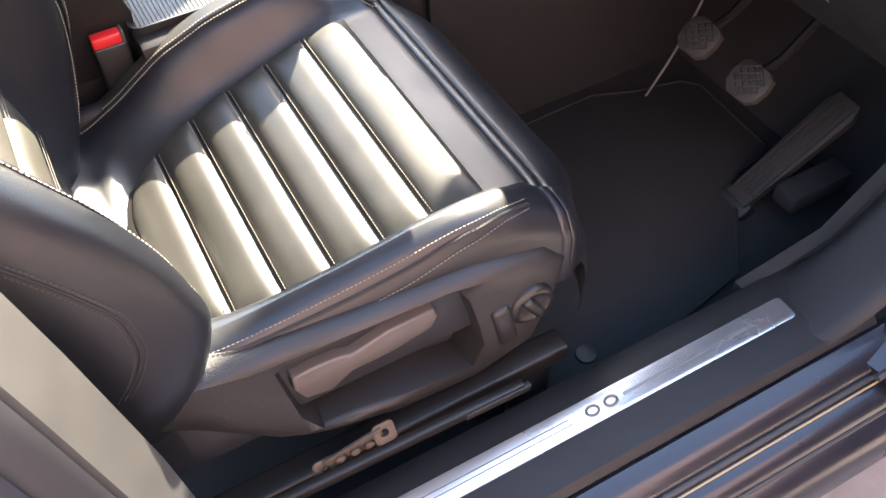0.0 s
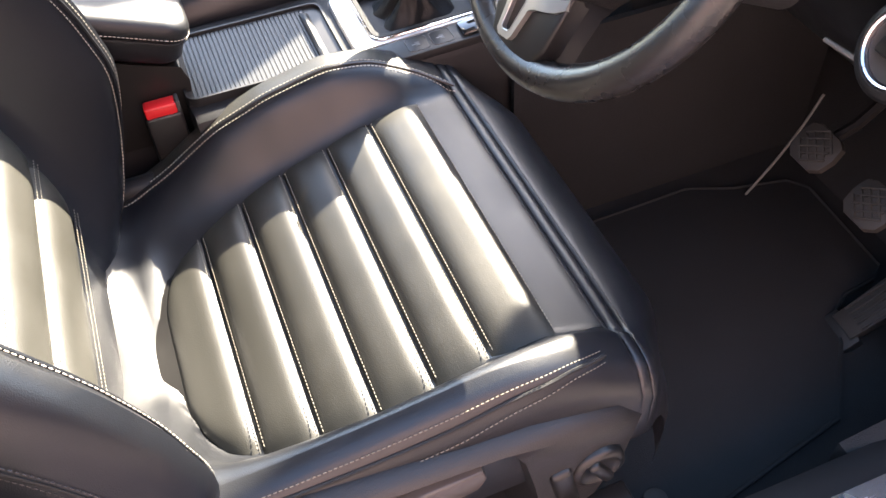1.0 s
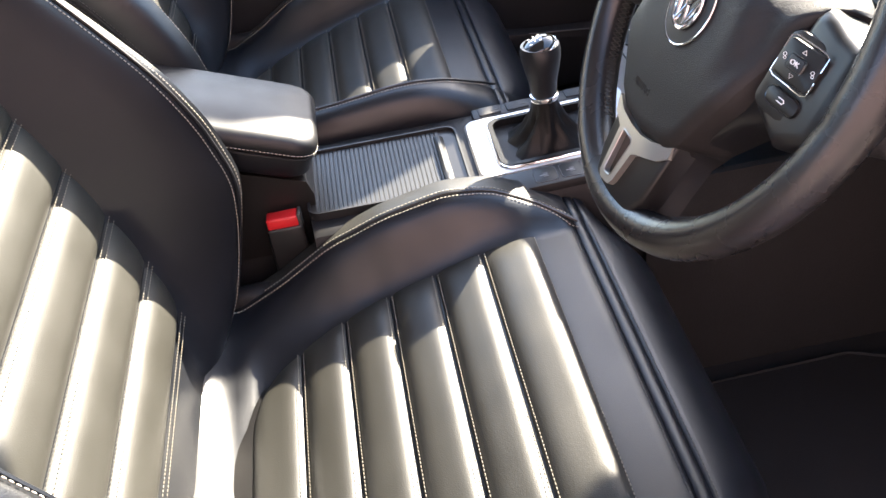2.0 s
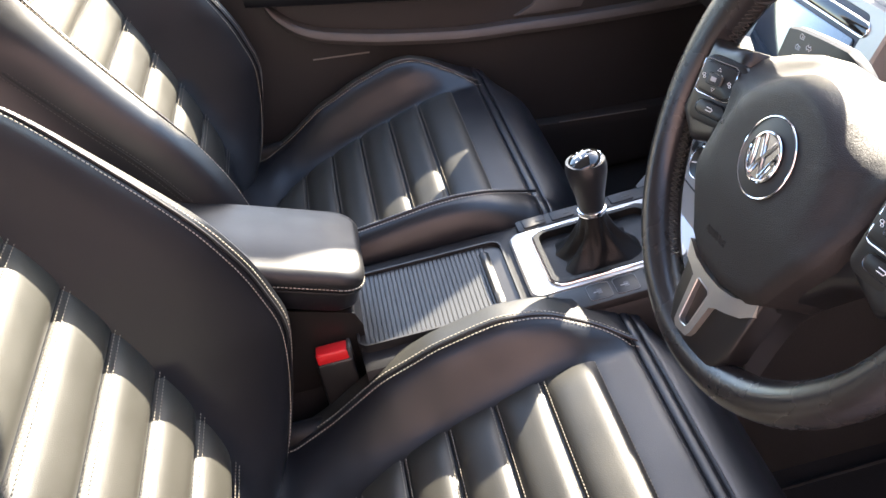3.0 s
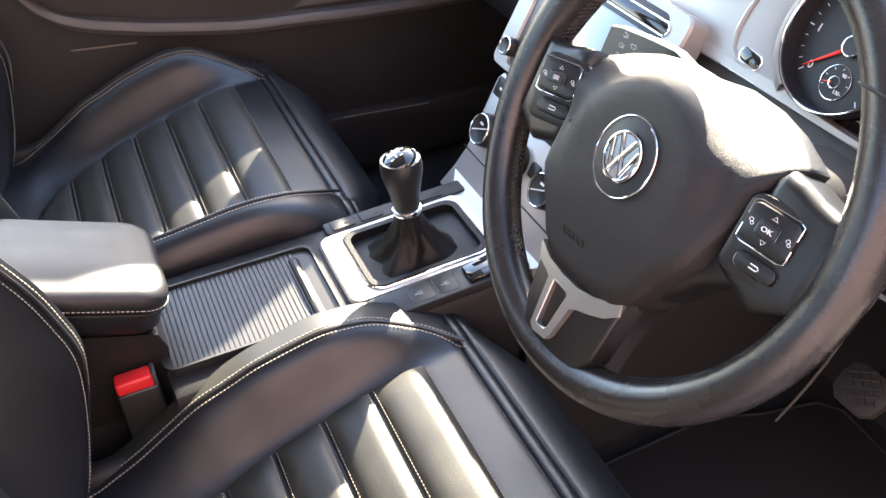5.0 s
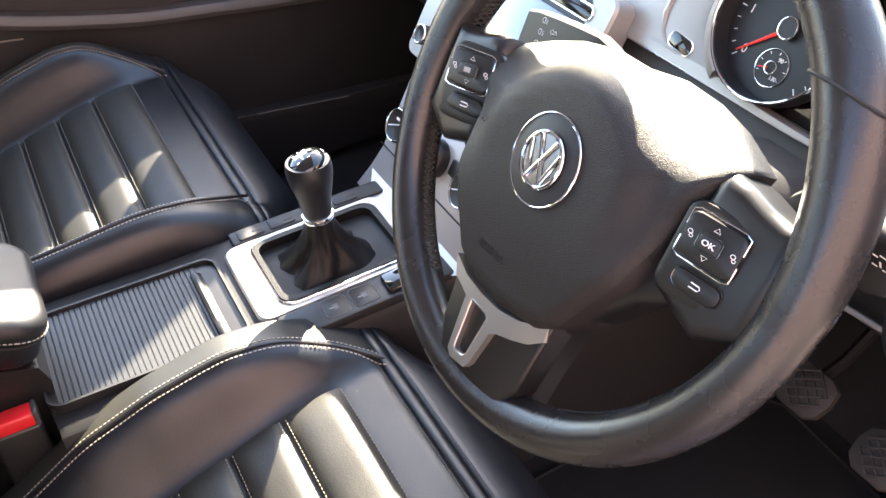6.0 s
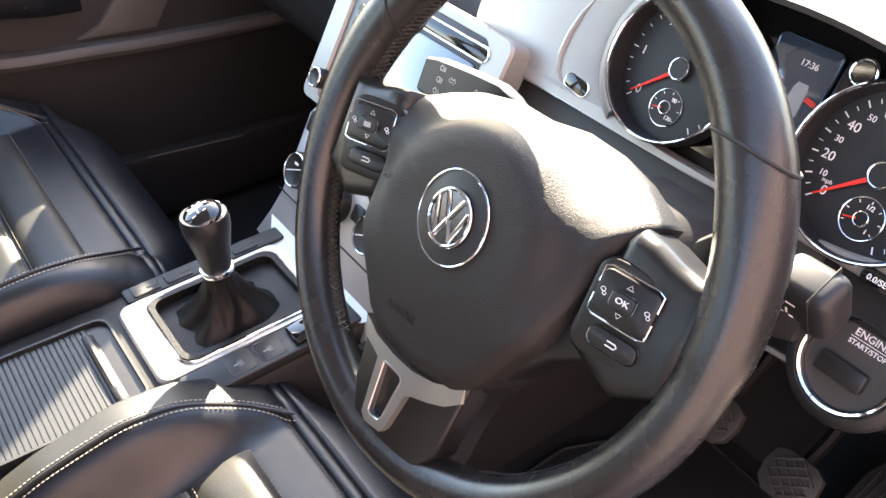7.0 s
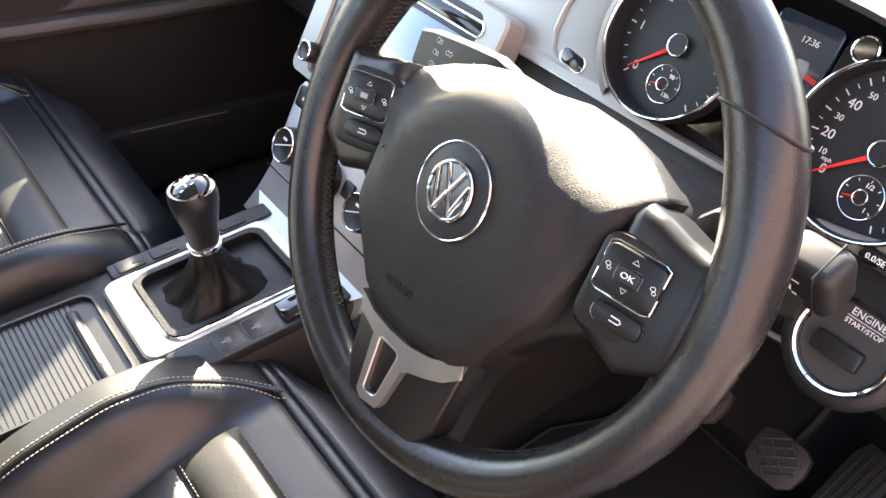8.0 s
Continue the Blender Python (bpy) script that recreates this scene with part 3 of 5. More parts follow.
def pillar_strip(x0, x1, y0, y1, lean):
    rows = []
    for z in np.linspace(0.30, 1.37, 14):
        s = float(np.interp(z, [0.30, 0.50, 0.60, 0.85, 1.37], [0.02, 0.004, 0.0, -0.028, -0.18]))
        k = -lean * max(0.0, z - 0.85)
        rows.append([(x0 + k - 0.03, y0 - 0.11 + s, z), (x0 + k - 0.004, y0 - 0.02 + s, z), (x0 + k, y0 + s, z), (x0 + k + 0.006, y0 + 0.004 + s, z), (x1 + k, y1 + s, z), (x1 + k + 0.004, y1 - 0.01 + s, z), (x1 + k - 0.004, y1 - 0.12 + s, z)])
    return sheet(rows, close_u=True)


sub(pillar_r, pillar_strip(0.740, 0.792, -0.512, -0.530, 0.30), "pillar_trim", PLASTIC_PALE, "pale grey grained trim")
sub(pillar_r, pillar_strip(0.795, 0.822, -0.536, -0.548, 0.30), "door_seal", RUBBER, "dark rubber door seal")
sub(pillar_r, pillar_strip(0.824, 0.87, -0.556, -0.575, 0.30), "pillar_paint", PAINT, "dark blue painted pillar edge")

# sill: trim, painted steps and seals
SILL_Y0, SILL_Y1 = -1.2, 0.9
sill = thing("sill", "dark door sill with plastic trim and painted steps", "door sill", (0.82, -0.2, 0.2), kind="structure")
sub(sill, thick(along_y([(0.690, 0.20), (0.700, 0.30), (0.712, 0.338), (0.735, 0.352), (0.795, 0.352), (0.826, 0.349), (0.832, 0.343), (0.832, 0.325)], SILL_Y0, 0.30, 2), -0.004), "sill_trim", SILL_BLACK, "grained dark plastic sill trim")
sub(sill, thick(along_y([(0.832, 0.325), (0.836, 0.336), (0.842, 0.340), (0.858, 0.338), (0.872, 0.328), (0.878, 0.312)], SILL_Y0, SILL_Y1), -0.004), "sill_step", PAINT, "glossy dark blue painted step")
sub(sill, tube([(0.882, y, 0.318) for y in np.linspace(SILL_Y0, SILL_Y1, 12)], 0.0052, 10), "door_seal", RUBBER)
# two thin tan bars draw the seal's golden reflections
sub(sill, tube([(0.8755, y, 0.3265) for y in np.linspace(SILL_Y0, SILL_Y1, 12)], 0.0014, 6), "seal_lip", BRASSY, "tan line painting the reflection along the door seal")
sub(sill, tube([(0.8905, y, 0.3185) for y in np.linspace(SILL_Y0, SILL_Y1, 12)], 0.0014, 6), "seal_lip", BRASSY, "tan line painting the reflection along the door seal")
sub(sill, thick(along_y([(0.886, 0.312), (0.892, 0.312), (0.905, 0.308), (0.912, 0.300), (0.914, 0.292)], SILL_Y0, SILL_Y1), -0.004), "sill_flange", PAINT, "dark blue painted flange")
sub(sill, tube([(0.9175, y, 0.295) for y in np.linspace(SILL_Y0, SILL_Y1, 12)], 0.0035, 8), "outer_seal", RUBBER)
sub(sill, thick(along_y([(0.916, 0.290), (0.930, 0.284), (0.940, 0.268), (0.944, 0.22), (0.930, 0.17)], SILL_Y0, SILL_Y1), -0.004), "rocker_panel", PAINT, "dark blue painted rocker panel")
scuff = thing("scuff_plate", "brushed steel scuff plate lying on the door sill", "scuff plate", (0.771, -0.15, 0.3525))
sub(scuff, outline_plate(rounded(0.034, 0.83, 0.006, 3), 0.004, Matrix.Translation((0.766, -0.200, 0.3575)), 0.001), "plate", STEEL)
for y0, y1 in ((-0.50, -0.112), (-0.038, 0.180)):
    for dx in (-0.0035, 0.0035):
        sub(scuff, box((0.0012, y1 - y0, 0.0006), (0.7665 + dx * (1 if y1 < 0 else 0.35), (y0 + y1) / 2, 0.3578), 0), "groove_line", GREY_INK, "dark engraved line")
for y in (-0.082, -0.056):
    ring = [(0.7670 + 0.0060 * math.cos(a), y + 0.0080 * math.sin(a), 0.3582) for a in np.linspace(0, 2 * math.pi, 24, endpoint=False)]
    sub(scuff, tube(ring, 0.0018, 6, True), "badge_shape", GREY_INK, "plain ring shape of a badge")

# front of the sill, rising to the windscreen pillar
def sweep(ys, zs, n=30, h=0.06):
    """Places along a smooth bend through (y, z) knots."""
    k = np.linspace(0, 1, len(ys))
    fy, fz = knots(k, ys, h), knots(k, zs, h)
    return [(fy(t), fz(t)) for t in np.linspace(0.0, 1.0, n)]


bend = sweep((0.20, 0.255, 0.31, 0.36, 0.42, 0.47, 0.53), (0.3535, 0.362, 0.388, 0.432, 0.52, 0.64, 0.86))
cross = [(0.718, -0.030), (0.726, -0.012), (0.742, -0.003), (0.760, 0.0), (0.790, 0.0), (0.812, -0.001), (0.826, -0.005), (0.833, -0.014)]
kick = shell("kick_panel", thick(sheet([[(x, y + (0.83 - x) * 0.12 - d * 0.8, z + d * 0.5) for (y, z) in bend] for x, d in cross]), 0.006), SILL_BLACK, "grained dark plastic kick panel rising from sill", sharp=60)
kick_side = shell("kick_side", outline_plate([(0.20, 0.19), (0.20, 0.335), (0.34, 0.36), (0.43, 0.45), (0.50, 0.62), (0.55, 0.86), (0.84, 0.90), (0.84, 0.19)], 0.02, Matrix(((0, 0, 1, 0.712), (1, 0, 0, 0), (0, 1, 0, 0), (0, 0, 0, 1))), 0.003), CARPET, "black carpeted footwell side")
bend = sweep((0.24, 0.34, 0.41, 0.48, 0.54), (0.334, 0.350, 0.42, 0.55, 0.80), h=0.10)
pillar_foot = shell("pillar_foot", thick(sheet([[(x, y - d * 0.8, z + d * 0.5) for (y, z) in bend] for x, d in ((0.834, -0.010), (0.840, -0.002), (0.852, 0.0), (0.875, -0.003), (0.890, -0.010), (0.905, -0.006), (0.922, -0.012), (0.934, -0.028))]), 0.008), PAINT, "dark blue painted foot of the pillar", sharp=60)
sub(sill, tube([(0.893, y - 0.008, z + 0.004) for y, z in bend], 0.0050, 8), "door_seal", RUBBER)

# left door: card, armrest, strip, pocket
door = thing("door_left", "black left front door card with long armrest", "car door", (-0.76, -0.1, 0.3), kind="structure")
sub(door, box((0.05, 2.3, 0.70), (-0.765, 0.375, 0.50), 0.012, 3), "door_card", PLASTIC_DOOR)
strip_path = [(-0.725, -0.452, 0.83), (-0.722, -0.436, 0.765), (-0.72, -0.415, 0.712), (-0.718, -0.362, 0.667), (-0.716, -0.262, 0.634), (-0.716, -0.16, 0.610), (-0.717, -0.067, 0.592), (-0.72, 0.053, 0.578), (-0.722, 0.155, 0.566), (-0.724, 0.34, 0.552), (-0.726, 0.60, 0.540)]
ss = []
for i in range(len(strip_path) - 1):
    for k in range(6):
        p0, p1, p2, p3 = (Vector(strip_path[max(0, min(len(strip_path) - 1, i + j))]) for j in (-1, 0, 1, 2))
        t = k / 6
        ss.append(0.5 * ((2 * p1) + (p2 - p0) * t + (2 * p0 - 5 * p1 + 4 * p2 - p3) * t * t + (3 * p1 - p0 - 3 * p2 + p3) * t ** 3))
sub(door, sheet([[p + Vector(d) for d in ((-0.02, 0, 0.012), (0.004, 0, 0.012), (0.008, 0, 0.008), (0.010, 0, -0.002), (0.004, 0, -0.012), (-0.02, 0, -0.016))] for p in ss]), "trim_strip", STRIP_GREY, "satin dark grey trim strip")
arm_rows = []
for y in np.linspace(-0.46, 0.05, 26):
    k = smooth((0.05 - y) / 0.10)
    z0 = float(np.interp(y, [-0.46, 0.05], [0.755, 0.655]))
    w = 0.05 * k ** 0.5 + 0.002
    arm_rows.append([(-0.745, y, z0 + 0.055), (-0.735 + w * 0.8, y, z0 + 0.052), (-0.735 + w, y, z0 + 0.042), (-0.735 + w * 1.04, y, z0 + 0.015), (-0.735 + w * 0.9, y, z0), (-0.735 + w * 0.5, y, z0 - 0.008), (-0.745, y, z0 - 0.01)])
sub(door, sheet(arm_rows), "armrest", LEATHER, "black padded door armrest")
sub(door, tube([(-0.735 + 0.052 * smooth((0.05 - y) / 0.10) ** 0.5, y, float(np.interp(y, [-0.46, 0.05], [0.755, 0.655])) + 0.018) for y in np.linspace(-0.46, 0.045, 24)], 0.0016, 6), "armrest_seam", THREAD_DARK)
sub(door, outline_plate([(0.03, 0.60), (0.165, 0.588), (0.20, 0.64), (0.23, 0.72), (0.13, 0.72), (0.11, 0.66), (0.07, 0.615)], 0.01, Matrix(((0, 0, 1, -0.730), (1, 0, 0, 0), (0, 1, 0, 0), (0, 0, 0, 1))), 0.003), "grip_panel", STRIP_GREY, "grey panel below the door pull")
sub(door, tube([(-0.739, y, 0.608 - (y + 0.366) * 0.11) for y in np.linspace(-0.372, -0.262, 8)], 0.0016, 6), "panel_seam", PLASTIC_GREY)
sub(door, outline_plate([(-0.40, 0.22), (0.90, 0.22), (0.90, 0.30), (0.10, 0.355), (-0.25, 0.40), (-0.40, 0.42)], 0.03, Matrix(((0, 0, 1, -0.712), (1, 0, 0, 0), (0, 1, 0, 0), (0, 0, 0, 1))), 0.006), "door_pocket", PLASTIC_DOOR, "black map pocket")
sub(door, tube([(-0.711, y, 0.356 - (y - 0.1) * 0.10) for y in np.linspace(0.09, 0.28, 8)], 0.0013, 6), "pocket_edge", PLASTIC_GREY)
# unseen panel, placed to keep low sun off the passenger cushion
sub(door, box((0.05, 0.40, 0.20), (-0.757, 0.40, 0.93), 0.015, 3), "mirror_sail", PLASTIC_DOOR, "unseen black corner panel added to block low sun")
# unseen mirror shape; its outline is fitted to the shadow on armrest and blind
mirror = thing("door_mirror", "unseen dark blue mirror shape added to shade console and armrest", "door mirror", (-0.86, 0.33, 1.02))
rows = []
for y, top, low in ((0.030, 1.310, 1.16), (0.038, 1.360, 1.13), (0.07, 1.388, 1.112), (0.20, 1.384, 1.105), (0.29, 1.350, 1.105), (0.33, 1.312, 1.105), (0.37, 1.264, 1.105), (0.44, 1.228, 1.108), (0.49, 1.178, 1.115), (0.515, 1.145, 1.125)):
    c, h = (top + low) / 2, (top - low) / 2
    rows.append([(-0.868 + 0.036 * math.cos(a) * (h / 0.13) ** 0.5, y, c + h * math.copysign(abs(math.sin(a)) ** 0.6, math.sin(a))) for a in np.linspace(0, 2 * math.pi, 20, endpoint=False)])
b = sheet(rows, close_u=True)
b.verts.ensure_lookup_table()
b.faces.new([b.verts[j] for j in range(20)])
b.faces.new([b.verts[9 * 20 + j] for j in range(20)])
sub(mirror, b, "housing", PAINT)
sub(mirror, tube([(-0.775, 0.42, 1.01), (-0.82, 0.40, 1.06), (-0.868, 0.36, 1.13)], 0.028, 10), "mirror_foot", PLASTIC_DOOR)
swung = thing("door_right", "open driver's door with black card and dark blue skin", "car door", (0.90, 0.80, 0.25), kind="structure")
DR = Matrix.Translation((0.90, 0.80, 0)) @ Matrix.Rotation(radians(-20), 4, "Z")
b = box((1.12, 0.06, 0.66), DR @ Matrix.Translation((0.56, 0.0, 0.60)), 0.02, 3)
sub(swung, b, "door_card", PLASTIC_DOOR)
sub(swung, box((1.14, 0.04, 0.70), DR @ Matrix.Translation((0.57, 0.056, 0.60)), 0.018, 3), "door_skin", PAINT, "dark blue painted outer skin")
sub(swung, box((0.62, 0.07, 0.09), DR @ Matrix.Translation((0.62, -0.06, 0.66)), 0.03, 4), "armrest", LEATHER, "black padded door armrest")
sub(swung, box((0.80, 0.05, 0.16), DR @ Matrix.Translation((0.52, -0.05, 0.38)), 0.02, 3), "door_pocket", PLASTIC_DOOR, "black map pocket")
rear_door = shell("door_rear_left", box((0.05, 0.95, 0.60), (-0.765, -1.26, 0.53), 0.02, 3), PLASTIC_DOOR, "black left rear door card", "car door")

# ---- dashboard ----
dash_profile = [(1.40, 0.95), (0.80, 0.94), (0.60, 0.93), (0.43, 0.925), (0.37, 0.918), (0.335, 0.900), (0.318, 0.86), (0.295, 0.79), (0.285, 0.74), (0.30, 0.66), (0.33, 0.60), (0.40, 0.56), (0.62, 0.56), (1.40, 0.70)]
dash_l = shell("dashboard_left", along_x([(y - 0.085 * smooth((z - 0.70) / 0.15) * smooth((0.75 - y) / 0.25) + 0.02, z) for y, z in dash_profile], -0.73, -0.155), DASH_TOP, "grained black dashboard on the passenger's side", "dashboard")
dash_r = shell("dashboard", along_x([(1.40, 0.93), (0.80, 0.94), (0.60, 0.955), (0.46, 0.955), (0.40, 0.91), (0.37, 0.86), (0.345, 0.80), (0.325, 0.745), (0.315, 0.69), (0.33, 0.64), (0.40, 0.60), (0.62, 0.58), (0.80, 0.70)], 0.10, 0.73), DASH_TOP, "grained black dashboard behind the steering wheel", "dashboard")
dash_m = shell("dashboard_middle", along_x([(1.40, 0.93), (0.80, 0.90), (0.60, 0.895), (0.43, 0.888), (0.36, 0.882), (0.325, 0.874), (0.29, 0.83), (0.24, 0.74), (0.25, 0.40), (0.80, 0.40)], -0.155, 0.10), DASH_TOP, "grained black dashboard middle", "dashboard")


def tilted(x, y, z, lean):
    """A frame whose x runs across the car, y up a face that leans back by lean degrees, z towards the driver."""
    return Matrix.Translation((x, y, z)) @ Matrix.Rotation(radians(90 - lean), 4, "X")


def on(m, x=0.0, y=0.0, z=0.0, turn=0.0):
    return m @ Matrix.Translation((x, y, z)) @ Matrix.Rotation(radians(turn), 4, "Z")


def ringbar(r, tube_r, m, n=40, sides=8):
    b = tube([(r * math.cos(a), r * math.sin(a), 0) for a in np.linspace(0, 2 * math.pi, n, endpoint=False)], tube_r, sides, True)
    b.transform(m)
    return b


# ---- instrument cluster and fascia ----
CL = tilted(0.300, 0.292, 0.888, 28)
fascia = thing("fascia", "satin silver fascia framing the instruments", "dashboard trim", (0.30, 0.27, 0.85), kind="structure")


def fascia_outlines():
    outer, inner = [], []
    for i in range(64):
        a = 2 * math.pi * i / 64
        c, s = math.cos(a), math.sin(a)
        e = lambda v, p: math.copysign(abs(v) ** p, v)
        inner.append((0.0990 + 0.172 * e(c, 0.55), 0.0015 + (0.092 if s > 0 else 0.0665) * e(s, 0.8)))
        outer.append((0.045 + 0.300 * e(c, 0.28), (0.004 + 0.108 * e(s, 0.35)) if s > 0 else (0.004 - 0.074 * e(-s, 0.35))))
    return outer, inner


o_, i_ = fascia_outlines()
sub(fascia, ring_plate(o_, i_, 0.03, on(CL, 0, 0, 0.012), 0.004), "fascia_frame", SILVER_FASCIA)
sub(fascia, outline_plate(rounded(0.030, 0.013, 0.006, 5), 0.004, on(CL, -0.088, -0.0510, 0.0130, -6), 0.0006), "sensor_window", GLOSS, "dark oval sensor window")
sub(fascia, tube([on(CL, -0.088, -0.0510, 0.0128, -6) @ Vector((x, y, 0)) for x, y in rounded(0.0315, 0.0145, 0.0068, 5)], 0.0006, 6, True), "sensor_edge", CHROME)
sub(fascia, box((0.56, 0.003, 0.010), on(CL, 0.050, -0.0700, 0.006), 0.001), "lower_edge", SILVER_DARK, "bright lower edge of the fascia")
sub(fascia, thick(along_x([(0.270, 0.8285), (0.258, 0.8160), (0.247, 0.797), (0.2545, 0.776)], 0.107, 0.485, 2), 0.003), "lower_moulding", PLASTIC_PALE, "grey moulding under the fascia")
for cx, cy in ((0.001, 0.0015),):
    arc = np.linspace(radians(120), radians(238), 40)
    sub(fascia, sheet([[on(CL, cx, cy, 0) @ Vector((r * math.cos(a), r * math.sin(a), h)) for a in arc] for r, h in ((0.0660, 0.008), (0.0665, 0.0185), (0.0685, 0.0195), (0.0715, 0.0180), (0.0760, 0.0140), (0.0785, 0.0118))]), "dial_bezel", SILVER_FASCIA, "raised silver lip round a dial")
brow = [(-0.108, 0.030), (-0.117, 0.010), (-0.1215, -0.012), (-0.1215, -0.034), (-0.1150, -0.050), (-0.1040, -0.0585), (-0.0880, -0.0605)]
sub(fascia, tube([on(CL, x, y, 0.0118) @ Vector((0, 0, 0)) for x, y in brow], [0.0006, 0.0026, 0.0036, 0.0036, 0.0030, 0.0022, 0.0008], 8), "fascia_crease", SILVER_FASCIA, "soft crease in the silver fascia")
cluster = thing("instrument_cluster", "black instrument cluster with two chrome ringed dials", "instrument cluster", (0.39, 0.30, 0.86))
sub(cluster, outline_plate([(x * 1.02 - 0.002, y * 1.05) for x, y in i_], 0.02, on(CL, 0, 0, -0.010), 0.002), "face_panel", GLOSS)


def dial(cx, cy, numerals, sweep0, step, count, big, needle_at, sub_c, sub_marks):
    d = sub(cluster, lathe([(0.0598, -0.006), (0.0598, 0.0), (0.0576, 0.0015), (0.0, 0.0015)], 48, on(CL, cx, cy, 0)), "dial_face", DIAL_BLACK)
    sub(cluster, lathe([(0.0598, -0.004), (0.0615, 0.008), (0.0632, 0.0175), (0.0662, 0.018), (0.0662, 0.002)], 64, on(CL, cx, cy, 0)), "dial_cone", DIAL_BLACK)
    sub(cluster, ringbar(0.0650, 0.0014, on(CL, cx, cy, 0.0185), 72), "dial_ring", CHROME, "chrome dial ring")
    def mk(name, bm, mat, lab=""):
        base = Vector(cluster.location)
        bmesh.ops.translate(bm, verts=bm.verts, vec=-base)
        return part(name, bm, mat, d, lab)
    for i in range(count):
        a = radians(sweep0 - step * i)
        L = 0.0055 if i % big == 0 else 0.0036
        mk("tick", box((L, 0.0011 if i % big == 0 else 0.0007, 0.0004), on(CL, cx + 0.0540 * math.cos(a), cy + 0.0540 * math.sin(a), 0.0019, math.degrees(a)), 0), WHITE_PRINT)
    for text, ang, size, r in numerals:
        a = radians(ang)
        mk("numeral", lettering(text, size, on(CL, cx + r * math.cos(a), cy + r * math.sin(a), 0.0021)), WHITE_PRINT)
    a = radians(needle_at)
    nd = outline_plate([(0.009, -0.0018), (0.051, -0.0006), (0.051, 0.0006), (0.009, 0.0018)], 0.0012, on(CL, cx, cy, 0.0045, needle_at), 0.0003)
    mk("needle", nd, RED_NEEDLE, "red dial needle")
    mk("needle_hub", lathe([(0.0092, 0), (0.0092, 0.004), (0.0082, 0.005), (0, 0.005)], 28, on(CL, cx, cy, 0.0016)), DIAL_BLACK)
    mk("hub_ring", ringbar(0.0092, 0.0008, on(CL, cx, cy, 0.0062)), CHROME)
    sx, sy = sub_c
    mk("small_dial", lathe([(0.016, 0), (0.016, 0.0008), (0, 0.0008)], 32, on(CL, sx, sy, 0.0015)), DIAL_BLACK)
    mk("small_ring", ringbar(0.0163, 0.0006, on(CL, sx, sy, 0.0026)), CHROME)
    mk("small_hub", ringbar(0.0055, 0.0006, on(CL, sx, sy, 0.0045), 24), CHROME)
    mk("small_needle", outline_plate([(0.004, -0.0009), (0.0135, -0.0004), (0.0135, 0.0004), (0.004, 0.0009)], 0.0008, on(CL, sx, sy, 0.0040, 195), 0.0002), RED_NEEDLE)
    for i in range(7):
        a = radians(205 - 40 * i)
        mk("small_tick", box((0.0022, 0.0006, 0.0003), on(CL, sx + 0.0135 * math.cos(a), sy + 0.0135 * math.sin(a), 0.0027, math.degrees(a)), 0), WHITE_PRINT)
    for text, ang in sub_marks:
        a = radians(ang)
        mk("small_numeral", lettering(text, 0.0052, on(CL, sx + 0.0098 * math.cos(a), sy + 0.0098 * math.sin(a), 0.0028)), WHITE_PRINT)


dial(0.001, 0.0015, [(str(i), 224 - 46 * i, 0.0112, 0.0440) for i in range(6)], 224, 11.5, 25, 4, 222, (0.004, -0.0325), [("90", 60), ("130", -50)])
dial(0.1940, -0.003, [(str(v), 221 - 1.8 * v, 0.0105 if v % 20 == 0 else 0.0068, 0.0430) for v in range(0, 141, 10)] + [("mph", 212, 0.0048, 0.0395)], 221, 9.0, 33, 2, 221, (0.197, -0.0365), [("1/2", 80), ("1", -45)])
disp = sub(cluster, outline_plate(rounded(0.058, 0.082, 0.006, 4), 0.003, on(CL, 0.0935, 0.022, -0.004), 0.001), "display", SCREEN, "dark driver display")
sub(cluster, lettering("17:36", 0.0072, on(CL, 0.100, 0.046, -0.0030)), "clock_digits", WHITE_PRINT)
sub(cluster, outline_plate([(-0.0055, -0.015), (0.0055, -0.015), (0.007, -0.010), (0.0065, 0.009), (0.0045, 0.014), (-0.0045, 0.014), (-0.0065, 0.009), (-0.007, -0.010)], 0.0012, on(CL, 0.103, 0.018, -0.0026), 0.0004), "car_symbol", WHITE_DIM, "pale car outline on the display")
sub(cluster, box((0.010, 0.0042, 0.0008), on(CL, 0.1155, 0.021, -0.0028, -12), 0), "door_symbol", RED_NEEDLE, "red open door mark")
sub(cluster, lathe([(0.0095, -0.006), (0.0095, 0.004), (0.0080, 0.0055), (0, 0.0055)], 28, on(CL, 0.146, 0.056, 0.004)), "trip_button", GLOSS)
sub(cluster, ringbar(0.0098, 0.0011, on(CL, 0.146, 0.056, 0.0085), 32), "button_ring", CHROME)
sub(cluster, outline_plate(rounded(0.030, 0.013, 0.006, 5), 0.006, on(CL, 0.236, -0.067, 0.0175, 0), 0.0015), "reset_button", GLOSS)
sub(cluster, lettering("0.0/SET", 0.0062, on(CL, 0.236, -0.067, 0.0180)), "button_print", WHITE_PRINT)
hood = shell("cluster_hood", thick(sheet([[(0.3985 + (0.190 + 0.03 * k) * math.cos(a), 0.315 + 0.10 * k - 0.035 * (1 - k), 0.892 + (0.093 + 0.03 * k) * max(0.0, math.sin(a)) ** 0.7 + 0.016 * k) for a in np.linspace(0.0, 2.5, 24)] for k in np.linspace(0, 1, 6)]), 0.006), DASH_TOP, "grained black hood over the instruments", "dashboard")

